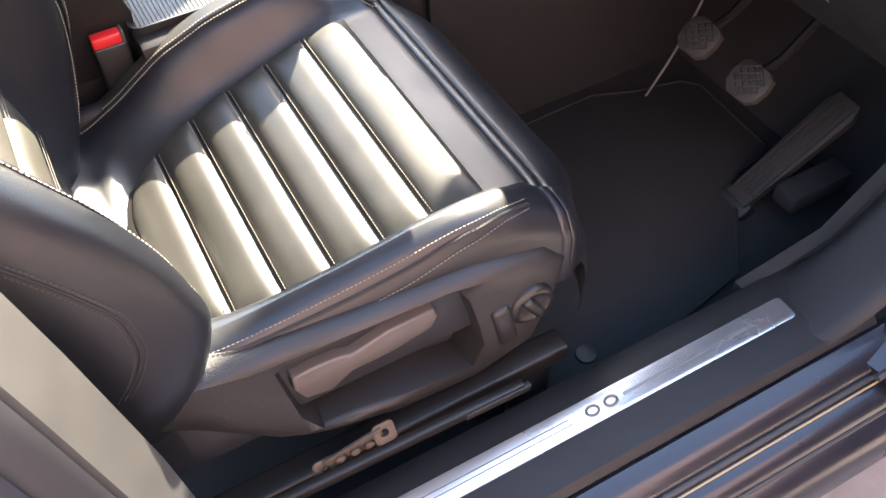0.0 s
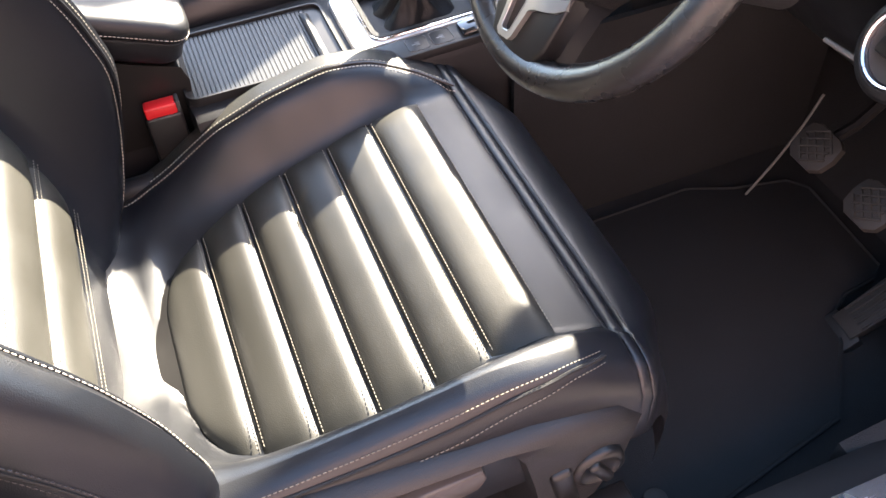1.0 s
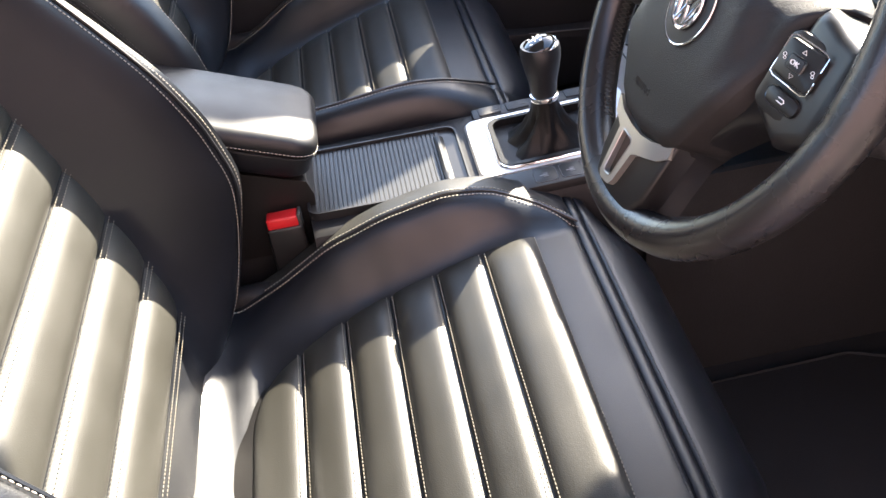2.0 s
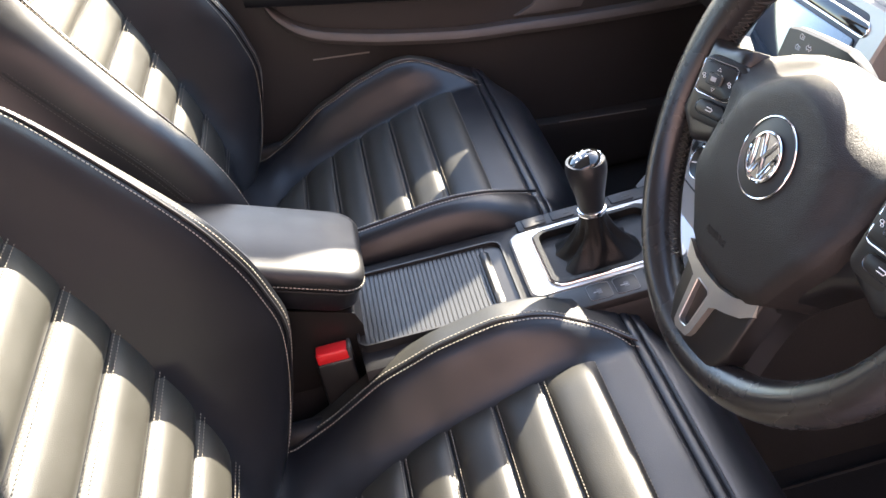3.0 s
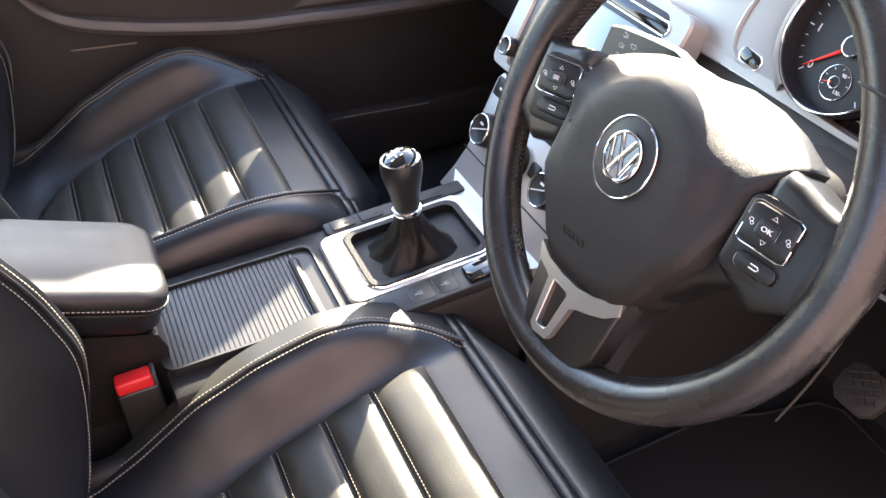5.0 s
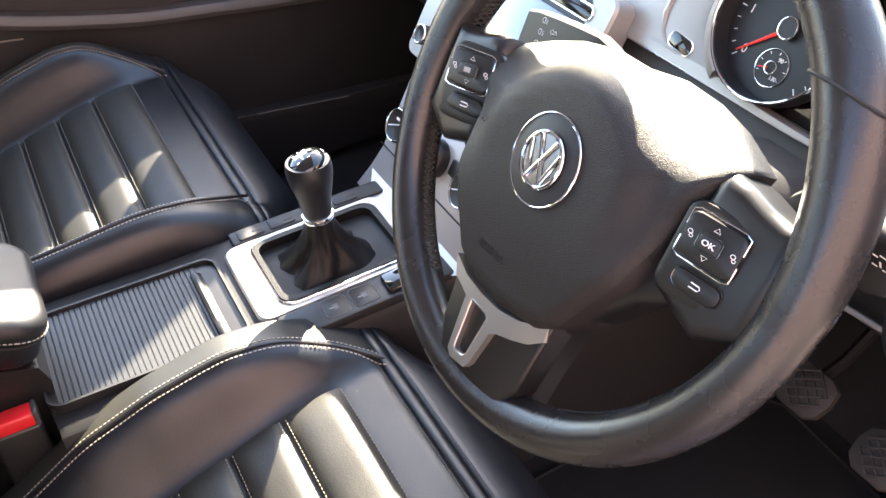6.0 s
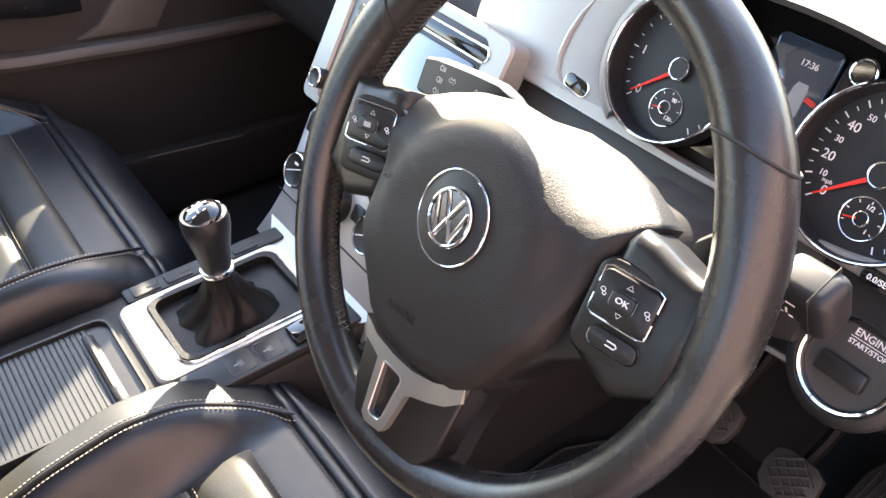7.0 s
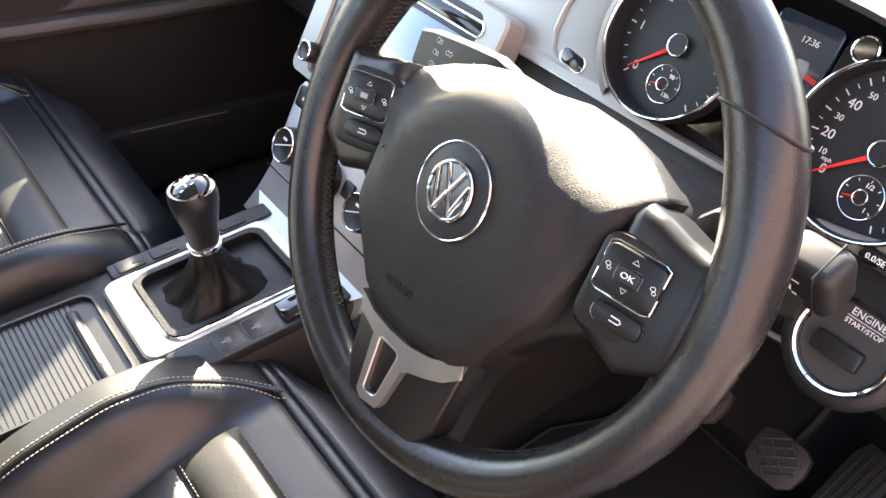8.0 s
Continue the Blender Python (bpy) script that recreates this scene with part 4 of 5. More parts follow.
lower = shell("dashboard_lower", along_x([(0.272, 0.822), (0.262, 0.812), (0.252, 0.795), (0.262, 0.765), (0.290, 0.700), (0.335, 0.630), (0.42, 0.60), (0.42, 0.82)], 0.105, 0.73, 2), SILL_BLACK, "grained dark lower dashboard panel", "dashboard")
knee = shell("knee_edge", tube([(x, 0.296 + 0.02 * (x - 0.4), 0.672 + 0.10 * (x - 0.45)) for x in np.linspace(0.40, 0.72, 8)], 0.003, 6), PLASTIC_GREY, "thin edge of the lower dashboard panel", "dashboard")

# engine start dial
ST = tilted(0.540, 0.247, 0.757, 28)
start = thing("start_button", "round engine start button with chrome ring", "start button", (0.54, 0.25, 0.757))
sub(start, lathe([(0.050, -0.02), (0.050, 0.004), (0.046, 0.010), (0.040, 0.012), (0.038, 0.010), (0.038, -0.012)], 40, ST), "surround", PLASTIC, "dark moulded surround")
sub(start, lathe([(0.038, -0.01), (0.0385, 0.011), (0.0368, 0.0135), (0.035, 0.012), (0.0345, 0.004)], 48, ST), "ring", CHROME)
sub(start, lathe([(0.0345, -0.01), (0.0345, 0.006), (0.033, 0.0075), (0, 0.0075)], 40, ST), "face", BRONZE, "dark satin button face")
sub(start, lettering("ENGINE", 0.0080, on(ST, 0.005, 0.0258, 0.0080)), "print", WHITE_PRINT)
sub(start, lettering("START/STOP", 0.0055, on(ST, 0.005, 0.0174, 0.0080)), "print", WHITE_PRINT)
sub(start, box((0.031, 0.0005, 0.0004), on(ST, 0.005, 0.0214, 0.0079), 0), "print_rule", WHITE_PRINT)
sub(start, box((0.040, 0.017, 0.010), on(ST, -0.002, -0.006, 0.009), 0.003), "key_slot", PLASTIC_FINE, "dark key slot bar")

# ---- centre stack ----
SK = tilted(-0.030, 0.170, 0.740, 29.6)
stack = thing("centre_stack", "silver centre stack with radio and climate dials", "centre stack", (-0.01, 0.15, 0.60), kind="structure")
low_out = [(-0.118, -0.222), (0.150, -0.222), (0.150, -0.15), (0.148, -0.045), (0.140, -0.034), (-0.092, -0.034), (-0.100, -0.045), (-0.096, -0.15), (-0.104, -0.185)]
sub(stack, outline_plate(low_out, 0.03, on(SK, 0, 0, 0.0), 0.004), "lower_panel", SILVER)
sub(stack, box((0.25, 0.0016, 0.002), on(SK, 0.024, -0.150, 0.0006), 0), "panel_joint", PLASTIC_FINE)
sub(stack, ring_plate(rounded(0.302, 0.176, 0.012, 5, 0.024, 0.058), rounded(0.232, 0.156, 0.010, 5, 0.024, 0.058), 0.03, on(SK, 0, 0, 0.004), 0.003), "radio_frame", SILVER_FASCIA)
radio = sub(stack, outline_plate(rounded(0.232, 0.156, 0.010, 5, 0.024, 0.058), 0.02, on(SK, 0, 0, 0.001), 0.001), "radio", RADIO_GREY, "dark grey radio face")
base_v = Vector(stack.location)


def on_radio(name, bm, mat, lab=""):
    bmesh.ops.translate(bm, verts=bm.verts, vec=-base_v)
    return part(name, bm, mat, radio, lab)


on_radio("screen", outline_plate(rounded(0.170, 0.084, 0.004, 3), 0.003, on(SK, 0.050, 0.066, 0.0035), 0.001), SCREEN, "glossy screen reflecting the sky")
for i in range(5):
    on_radio("radio_key", outline_plate(rounded(0.026, 0.0165, 0.003, 3), 0.004, on(SK, -0.066, 0.102 - 0.0195 * i, 0.0045), 0.001), RADIO_GREY)
    on_radio("key_print", box((0.010, 0.0016, 0.0004), on(SK, -0.066, 0.102 - 0.0195 * i, 0.0048), 0), WHITE_PRINT)
for i in range(6):
    on_radio("radio_key", outline_plate(rounded(0.020, 0.012, 0.003, 3), 0.004, on(SK, -0.005 + 0.023 * i, 0.0105, 0.0045), 0.001), RADIO_GREY)
on_radio("disc_slot", outline_plate(rounded(0.205, 0.013, 0.006, 5), 0.002, on(SK, 0.045, 0.1215, 0.0048), 0.0005), GLOSS)
on_radio("slot_edge", tube([on(SK, 0.045, 0.1215, 0.0048) @ Vector((x, y, 0)) for x, y in rounded(0.207, 0.015, 0.007, 5)], 0.0011, 6, True), CHROME, "chrome edge of the slot")
for x in (-0.093, 0.130):
    on_radio("volume_knob", lathe([(0.0125, 0), (0.0120, 0.012), (0.0105, 0.014), (0.0095, 0.0135), (0, 0.0135)], 28, on(SK, x, 0.000, 0.003)), PLASTIC_FINE)
    on_radio("knob_ring", ringbar(0.0112, 0.0014, on(SK, x, 0.0, 0.0168)), CHROME)
strip = sub(stack, outline_plate(rounded(0.225, 0.026, 0.004, 3), 0.006, on(SK, 0.022, -0.052, 0.0035), 0.001), "switch_strip", PLASTIC_FINE, "black strip of switches")
for i in range(8):
    bm = outline_plate(rounded(0.0235, 0.020, 0.002, 3), 0.004, on(SK, -0.072 + 0.0268 * i, -0.052, 0.0055), 0.001)
    bmesh.ops.translate(bm, verts=bm.verts, vec=-base_v)
    part("switch", bm, PLASTIC, strip)
    bm = box((0.007, 0.0035, 0.0004), on(SK, -0.072 + 0.0268 * i, -0.052, 0.0058), 0)
    bmesh.ops.translate(bm, verts=bm.verts, vec=-base_v)
    part("switch_print", bm, WHITE_PRINT, strip)
for x in (-0.064, 0.018, 0.098):
    dl = sub(stack, lathe([(0.0235, 0), (0.0225, 0.014), (0.0205, 0.0165), (0.0185, 0.0155), (0, 0.0155)], 36, on(SK, x, -0.110, 0.0)), "climate_dial", PLASTIC_FINE, "black climate dial")
    for bm, nm, mt in ((ringbar(0.0205, 0.0011, on(SK, x, -0.110, 0.0165)), "dial_ring", CHROME), (box((0.034, 0.0014, 0.0008), on(SK, x, -0.110, 0.0158, 25), 0), "dial_line", WHITE_PRINT), (box((0.008, 0.003, 0.0006), on(SK, x, -0.102, 0.0158), 0), "dial_print", WHITE_PRINT)):
        bmesh.ops.translate(bm, verts=bm.verts, vec=-base_v)
        part(nm, bm, mt, dl)
for x in (0.058, -0.022):
    sub(stack, outline_plate(rounded(0.020, 0.020, 0.003, 3), 0.004, on(SK, x, -0.104, 0.003), 0.001), "small_switch", PLASTIC_FINE)

# ---- centre console ----
console = thing("centre_console", "black plastic centre console between the front seats", "console", (0, -0.3, FLOOR))
body_rows = []
for y, z in ((-0.95, 0.52), (-0.60, 0.535), (-0.40, 0.552), (-0.372, 0.558), (-0.366, 0.559), (-0.36, 0.560), (-0.15, 0.562), (0.0, 0.566), (0.075, 0.572), (0.14, 0.60)):
    xr = 0.045 if y < -0.37 else 0.111
    body_rows.append([(-0.125, y, FLOOR), (-0.118, y, 0.45), (-0.110, y, z - 0.012), (-0.104, y, z - 0.003), (-0.095, y, z), (xr - 0.013, y, z), (xr - 0.005, y, z - 0.003), (xr, y, z - 0.012), (xr + 0.007, y, 0.45), (xr + 0.014, y, FLOOR)])
sub(console, sheet(body_rows, close_u=True), "body", SILL_BLACK)
sub(console, ring_plate(rounded(0.148, 0.212, 0.016, 5, 0.004, -0.264), rounded(0.141, 0.205, 0.014, 5, 0.004, -0.264), 0.012, Matrix.Translation((0, 0, 0.572)), 0.002), "tray_rim", DIAL_BLACK)
blind = sub(console, box((0.140, 0.206, 0.006), (0.004, -0.264, 0.564), 0), "tray_blind", PLASTIC_FINE, "ribbed black roller blind")
slat = bmesh.new()
for row in [sheet([[(-0.0695, -0.0028, 0), (-0.0695, -0.0020, 0.0011), (-0.0695, 0.0020, 0.0011), (-0.0695, 0.0028, 0)], [(0.0695, -0.0028, 0), (0.0695, -0.0020, 0.0011), (0.0695, 0.0020, 0.0011), (0.0695, 0.0028, 0)]])]:
    slat = row
slat_mesh = finish(slat, 30)
slat_mesh.materials.append(TRAY)
for i in range(30):
    s = new("slat", slat_mesh)
    s.parent = blind
    s.location = (0.004 - 0, -0.3575 + 0.0059 * i + 0.3, 0.567 - FLOOR)
sub(console, slab([[(-0.050 + 0.114 * k, -0.186 + 0.010 * math.sin(math.pi * j / 6) * 0 + dy, 0.568 + dz * (0.35 + 0.65 * math.sin(math.pi * min(1, max(0, k * 1.0))) ** 0.4)) for k in np.linspace(0, 1, 16)] for j, (dy, dz) in enumerate(((-0.006, 0.0), (-0.005, 0.007), (-0.002, 0.0095), (0.002, 0.009), (0.005, 0.004), (0.007, 0.0)))], (0, 0, -0.004)), "blind_handle", TRAY, "ridge handle of the blind")
GP = Matrix.Translation((0, 0, 0.574)) @ Matrix.Rotation(radians(2.0), 4, "X")
sub(console, ring_plate(rounded(0.140, 0.204, 0.014, 5, -0.004, -0.0450), rounded(0.116, 0.156, 0.016, 5, -0.003, -0.037), 0.012, GP, 0.003), "gear_surround", SILVER, "satin silver gear lever surround")
sub(console, ring_plate(rounded(0.119, 0.159, 0.017, 5, -0.003, -0.037), rounded(0.104, 0.144, 0.014, 5, -0.003, -0.037), 0.016, GP @ Matrix.Translation((0, 0, 0.0035)), 0.003), "gaiter_frame", GAITER, "black inner frame")
sub(console, tube([GP @ Vector((x, y, 0.0012)) for x, y in rounded(0.1215, 0.1615, 0.018, 5, -0.003, -0.037)], 0.0017, 6, True), "frame_edge", CHROME, "bright edge round the gaiter")
sub(console, sheet([[(-0.090, 0.050, 0.571), (0.090, 0.050, 0.571)], [(-0.106, 0.066, 0.573), (0.110, 0.066, 0.573)], [(-0.126, 0.078, 0.578), (0.118, 0.078, 0.578)]]), "silver_neck", SILVER)
right = sub(console, outline_plate(rounded(0.040, 0.20, 0.004, 3, 0.087, -0.030), 0.012, Matrix.Translation((0, 0, 0.574)) @ Matrix.Rotation(radians(2.0), 4, "X"), 0.002), "switch_panel", DIAL_BLACK, "black switch panel beside the lever")
left = sub(console, outline_plate(rounded(0.026, 0.20, 0.004, 3, -0.089, -0.030), 0.012, Matrix.Translation((0, 0, 0.574)) @ Matrix.Rotation(radians(2.0), 4, "X"), 0.002), "switch_panel", PLASTIC)
cb = Vector(console.location)


def on_console(parent, name, bm, mat, lab=""):
    bmesh.ops.translate(bm, verts=bm.verts, vec=-cb)
    return part(name, bm, mat, parent, lab)


for y in (-0.068, -0.034):
    on_console(right, "switch", outline_plate(rounded(0.029, 0.028, 0.005, 4), 0.006, GP @ Matrix.Translation((0.086, y, 0.0005)), 0.0004), DIAL_BLACK)
    on_console(right, "switch_mark", box((0.009, 0.006, 0.0004), GP @ Matrix.Translation((0.087, y, 0.0007)), 0), GREY_INK)
    on_console(right, "switch_mark", box((0.0015, 0.009, 0.0004), GP @ Matrix.Translation((0.087, y - 0.003, 0.0007)), 0), WHITE_DIM)
    on_console(right, "switch_edge", tube([GP @ Vector((0.086 + px, y + py, 0.0004)) for px, py in rounded(0.030, 0.029, 0.005, 4)], 0.0006, 4, True), GREY_INK)
on_console(right, "brake_switch", box((0.030, 0.040, 0.012), GP @ Matrix.Translation((0.087, 0.012, 0.002)) @ Matrix.Rotation(radians(8), 4, "X"), 0.003), GLOSS, "silver edged parking brake switch")
on_console(right, "brake_edge", box((0.030, 0.006, 0.010), GP @ Matrix.Translation((0.087, 0.034, 0.005)), 0.002), SILVER, "silver edge of the switch")
for y in (-0.105, -0.065, 0.02):
    on_console(left, "switch", outline_plate(rounded(0.020, 0.032, 0.003, 3), 0.006, GP @ Matrix.Translation((-0.089, y, 0.002)), 0.001), PLASTIC)
    on_console(left, "switch_mark", box((0.003, 0.012, 0.0004), GP @ Matrix.Translation((-0.087, y + 0.008, 0.0023)), 0), PLASTIC_FINE)
sub(console, along_x([(-0.362, 0.545), (-0.358, 0.583), (-0.364, 0.604), (-0.72, 0.737), (-0.76, 0.737), (-0.76, 0.50), (-0.37, 0.50)], -0.084, 0.050), "armrest_box", PLASTIC_FINE, "glossy black box below the armrest")

armrest = thing("armrest", "black leather armrest lid with pale stitching", "armrest", (-0.01, -0.5, 0.605))


def lid(x0, x1, y0, y1, z0, z1, r, crown=0.004):
    rows = []
    out = rounded(x1 - x0, y1 - y0, 0.030, 7, (x0 + x1) / 2, (y0 + y1) / 2)
    cx, cy = (x0 + x1) / 2, (y0 + y1) / 2
    for inset, z in [(0.004, z0), (0.0, z0 + 0.006), (0.0, z1 - r)] + [(r * (1 - math.cos(a)), z1 - r + r * math.sin(a)) for a in np.linspace(0.2, 1.57, 7)] + [(0.03, z1 + crown * 0.5), (0.05, z1 + crown), (0.075, z1 + crown)]:
        w, h = (x1 - x0) / 2, (y1 - y0) / 2
        rows.append([(cx + (x - cx) * (1 - inset / w), cy + (y - cy) * (1 - inset / h), z) for x, y in out])
    b = sheet(rows, close_u=True)
    b.verts.ensure_lookup_table()
    k = len(out)
    b.faces.new([b.verts[j] for j in range(k)])
    b.faces.new([b.verts[(len(rows) - 1) * k + j] for j in range(k)])
    return b


AX0, AX1, AY0, AY1 = -0.091, 0.062, -0.78, -0.342
REST = Matrix.Translation((0, AY1, 0.640)) @ Matrix.Rotation(radians(-22), 4, "X") @ Matrix.Translation((0, -AY1, -0.640))


def on_rest(name, bm, mat, lab=""):
    bm.transform(REST)
    return sub(armrest, bm, name, mat, lab)


on_rest("lower_lid", lid(AX0 + 0.004, AX1 - 0.003, AY0, AY1 - 0.003, 0.604, 0.638, 0.004, 0.0), LEATHER, "black padded lower edge")
on_rest("top_pad", lid(AX0, AX1, AY0, AY1, 0.634, 0.661, 0.015, 0.006), LEATHER_LID)
path = [(x, y, 0.6405) for x, y in rounded(AX1 - AX0 + 0.0012, AY1 - AY0 + 0.0012, 0.030, 7, (AX0 + AX1) / 2, (AY0 + AY1) / 2)]
on_rest("stitching", stitches(path + path[:1]), THREAD)
on_rest("lid_joint", tube([(x, y, 0.6345) for x, y in rounded(AX1 - AX0 - 0.001, AY1 - AY0 - 0.001, 0.030, 7, (AX0 + AX1) / 2, (AY0 + AY1) / 2)], 0.0012, 5, True), THREAD_BLACK)

# ---- gear lever ----
gear = thing("gear_lever", "black gear lever with chrome ring and leather gaiter", "gear lever", (0, -0.04, 0.572))
GK = Matrix.Translation((0.007, -0.047, 0.640)) @ Matrix.Rotation(radians(1), 4, "X") @ Matrix.Rotation(radians(-4), 4, "Y")
sub(gear, lathe([(0.0160, -0.002), (0.0168, 0.006), (0.0185, 0.020), (0.0222, 0.036), (0.0250, 0.050), (0.0256, 0.059), (0.0240, 0.067)], 36, GK), "knob", LEATHER, "black leather knob")
CAP = GK @ Matrix.Translation((0, -0.002, 0.063)) @ Matrix.Rotation(radians(20), 4, "X")
sub(gear, lathe([(0.0228, -0.006), (0.0236, 0.0), (0.0218, 0.0055), (0.0155, 0.0105), (0.008, 0.0127), (0, 0.0132)], 36, CAP), "knob_cap", GLOSS, "gloss black cap with shift pattern")
sub(gear, ringbar(0.0236, 0.0009, CAP), "cap_ring", CHROME)
for x in (-0.008, 0.0, 0.008):
    sub(gear, box((0.0012, 0.016, 0.0006), CAP @ Matrix.Translation((x, 0, 0.0130 - abs(x) * 0.13)), 0), "shift_line", WHITE_PRINT)
sub(gear, box((0.017, 0.0012, 0.0006), CAP @ Matrix.Translation((0, 0, 0.0133)), 0), "shift_line", WHITE_PRINT)
sub(gear, lathe([(0.0160, -0.004), (0.0182, -0.003), (0.0186, 0.0), (0.0182, 0.003), (0.0160, 0.004)], 36, GK @ Matrix.Translation((0, 0, -0.003))), "collar", CHROME, "chrome collar")
rows = []
for i in range(26):
    s = i / 25
    z = 0.638 - 0.090 * s
    row = []
    for j in range(56):
        a = 2 * math.pi * j / 56
        c, sn = math.cos(a), math.sin(a)
        sq = 1 / max(abs(c), abs(sn))
        k = s ** 2.4
        fold = 1 + (0.13 * math.sin(4 * a + 2.0 + 2 * s) + 0.07 * math.sin(9 * a + 6 * s) + 0.03 * math.sin(15 * a - 9 * s)) * math.sin(math.pi * min(1, s)) ** 1.2
        rx = 0.0150 + 0.0385 * (1 + (sq - 1) * s) * 0.92 * k + 0.005 * s
        ry = 0.0150 + 0.0580 * (1 + (sq - 1) * s) * 0.95 * k + 0.005 * s
        row.append((0.007 - 0.009 * s + rx * c * fold, -0.048 + 0.011 * s + ry * sn * fold, z + 0.004 * math.sin(5 * a) * math.sin(math.pi * s)))
    rows.append(row)
sub(gear, sheet(rows, close_u=True), "gaiter", GAITER, "creased black leather gaiter", 60)

# ---- seat belt buckles ----
def belt_buckle(x, y, z, label):
    t = thing("seat_belt_buckle", label, "belt buckle", (x, y, z - 0.13), "belt buckles")
    m = Matrix.Translation((x, y, z)) @ Matrix.Rotation(radians(-8), 4, "Y")
    sub(t, box((0.026, 0.046, 0.075), m @ Matrix.Translation((0, 0, -0.050)), 0.004, 3), "housing", PLASTIC_FINE)
    sub(t, box((0.023, 0.040, 0.016), m @ Matrix.Translation((0.0, -0.001, -0.007)), 0.003, 3), "release_button", RED, "red release button")
    sub(t, box((0.023, 0.0050, 0.017), m @ Matrix.Translation((0, 0.0205, -0.0065)), 0.0015), "slot_edge", PLASTIC_PALE, "pale plastic edge of the slot")
    sub(t, box((0.010, 0.030, 0.16), m @ Matrix.Translation((0, 0, -0.16)), 0.003), "stalk", PLASTIC_FINE)
    return t


belt_buckle(0.066, -0.402, 0.573, "black belt buckle with red button beside the console")

# ---- steering wheel ----
WH = tilted(0.393, 0.008, 0.914, 29.6) @ Matrix.Rotation(radians(3), 4, "Z")
wheel = thing("steering_wheel", "black leather steering wheel with silver spoke trim", "steering wheel", (0.393, 0.05, 0.88))
RIM = 0.1745


def rim_r(a):
    d = math.degrees(a) % 360
    grip = sum(math.exp(-((d - c) / 26) ** 2) for c in (28, 152))
    return 0.0160 + 0.0032 * grip


def rim_ring(a, n=16, extra=0.0):
    r = rim_r(a) + extra
    c, s = math.cos(a), math.sin(a)
    return [((RIM + r * math.cos(p)) * c, (RIM + r * math.cos(p)) * s, r * 1.12 * math.sin(p)) for p in np.linspace(0, 2 * math.pi, n, endpoint=False)]


b = sheet([rim_ring(a) for a in np.linspace(0, 2 * math.pi, 120, endpoint=False)], close_u=True, close_v=True)
b.transform(WH)
rim = sub(wheel, b, "rim", RIM_LEATHER, "", 80)
wb = Vector(wheel.location)


def on_wheel(parent, name, bm, mat, lab="", sharp=38):
    bm.transform(WH)
    bmesh.ops.translate(bm, verts=bm.verts, vec=-wb)
    return part(name, bm, mat, parent, lab, sharp)


for d in (36, 146):
    a = radians(d)
    pts = []
    for p in np.linspace(0, 2 * math.pi, 28, endpoint=False):
        aa = a - radians(5.5) * math.cos(p)
        r = rim_r(aa) + 0.0002
        pts.append(((RIM + r * math.cos(p)) * math.cos(aa), (RIM + r * math.cos(p)) * math.sin(aa), r * 1.12 * math.sin(p)))
    on_wheel(rim, "rim_seam", tube(pts, 0.0011, 6, True), THREAD_BLACK, "pressed leather seam")
zig = []
for i in range(int(300 / 1.6)):
    a = radians(-60 + 1.6 * i)
    r = rim_r(a) + 0.0004
    for sgn in (-1, 1):
        pts = []
        for q in (-1, 1):
            p = math.pi - 0.26 * q * sgn + 0.10
            aa = a + radians(0.7) * q
            pts.append(((RIM + r * math.cos(p)) * math.cos(aa), (RIM + r * math.cos(p)) * math.sin(aa), r * 1.12 * math.sin(p)))
        zig.append(tube(pts, 0.00055, 4))
on_wheel(rim, "cross_stitching", joined(*zig), THREAD_RIM)
tagged(rim.children[-1], kind="stuff")

hub_half = [(0.0, 0.030), (0.04, 0.032), (0.080, 0.034), (0.112, 0.038), (0.135, 0.034), (0.150, 0.033), (0.168, 0.042), (0.170, -0.020), (0.150, -0.030), (0.118, -0.034), (0.090, -0.052), (0.062, -0.085), (0.050, -0.105), (0.046, -0.135), (0.044, -0.168), (0.0, -0.170)]
hub_out = [(x, y) for x, y in hub_half] + [(-x, y) for x, y in reversed(hub_half[1:-1])]
hub = on_wheel(wheel, "hub_shell", outline_plate(hub_out, 0.034, Matrix.Translation((0, 0, 0.006)), 0.007, 3), PLASTIC_FINE, "black moulded spokes")
bag_half = [(0.0, 0.066), (0.030, 0.0685), (0.060, 0.0645), (0.085, 0.0565), (0.103, 0.0470), (0.113, 0.0410), (0.111, 0.0350), (0.104, 0.0270), (0.096, 0.0080), (0.092, -0.0150), (0.084, -0.0450), (0.065, -0.0740), (0.053, -0.0930), (0.036, -0.1030), (0.0, -0.1080)]
bag_half = [(x0 + (x1 - x0) * k / 3, y0 + (y1 - y0) * k / 3) for (x0, y0), (x1, y1) in zip(bag_half, bag_half[1:]) for k in range(3)] + bag_half[-1:]
bag = bag_half + [(-x, y) for x, y in reversed(bag_half[1:-1])]


def bag_height(x, y):
    """The airbag cover's face: a raised boss in the middle, the upper shoulders sloping over towards the dashboard."""
    r = math.hypot(x, y + 0.010)
    up = smooth((y + 0.055) / 0.06)
    shoulder = 0.031 * smooth((y - 0.016) / 0.050) * smooth((r - 0.054) / 0.024)
    return 0.031 - shoulder - 0.012 * up * smooth((r - 0.060) / 0.024) - 0.007 * smooth((-0.03 - y) / 0.08)


rows = [[(x, y, -0.024) for x, y in bag]]
for s in (1.0, 0.992, 0.975, 0.95, 0.91, 0.86, 0.80, 0.73, 0.65, 0.56, 0.46, 0.36, 0.25, 0.13, 0.02):
    roll = 0.007 * max(0.0, (s - 0.90) / 0.10) ** 2
    rows.append([(x * s, (y + 0.01) * s - 0.01, bag_height(x * s, (y + 0.01) * s - 0.01) - roll) for x, y in bag])
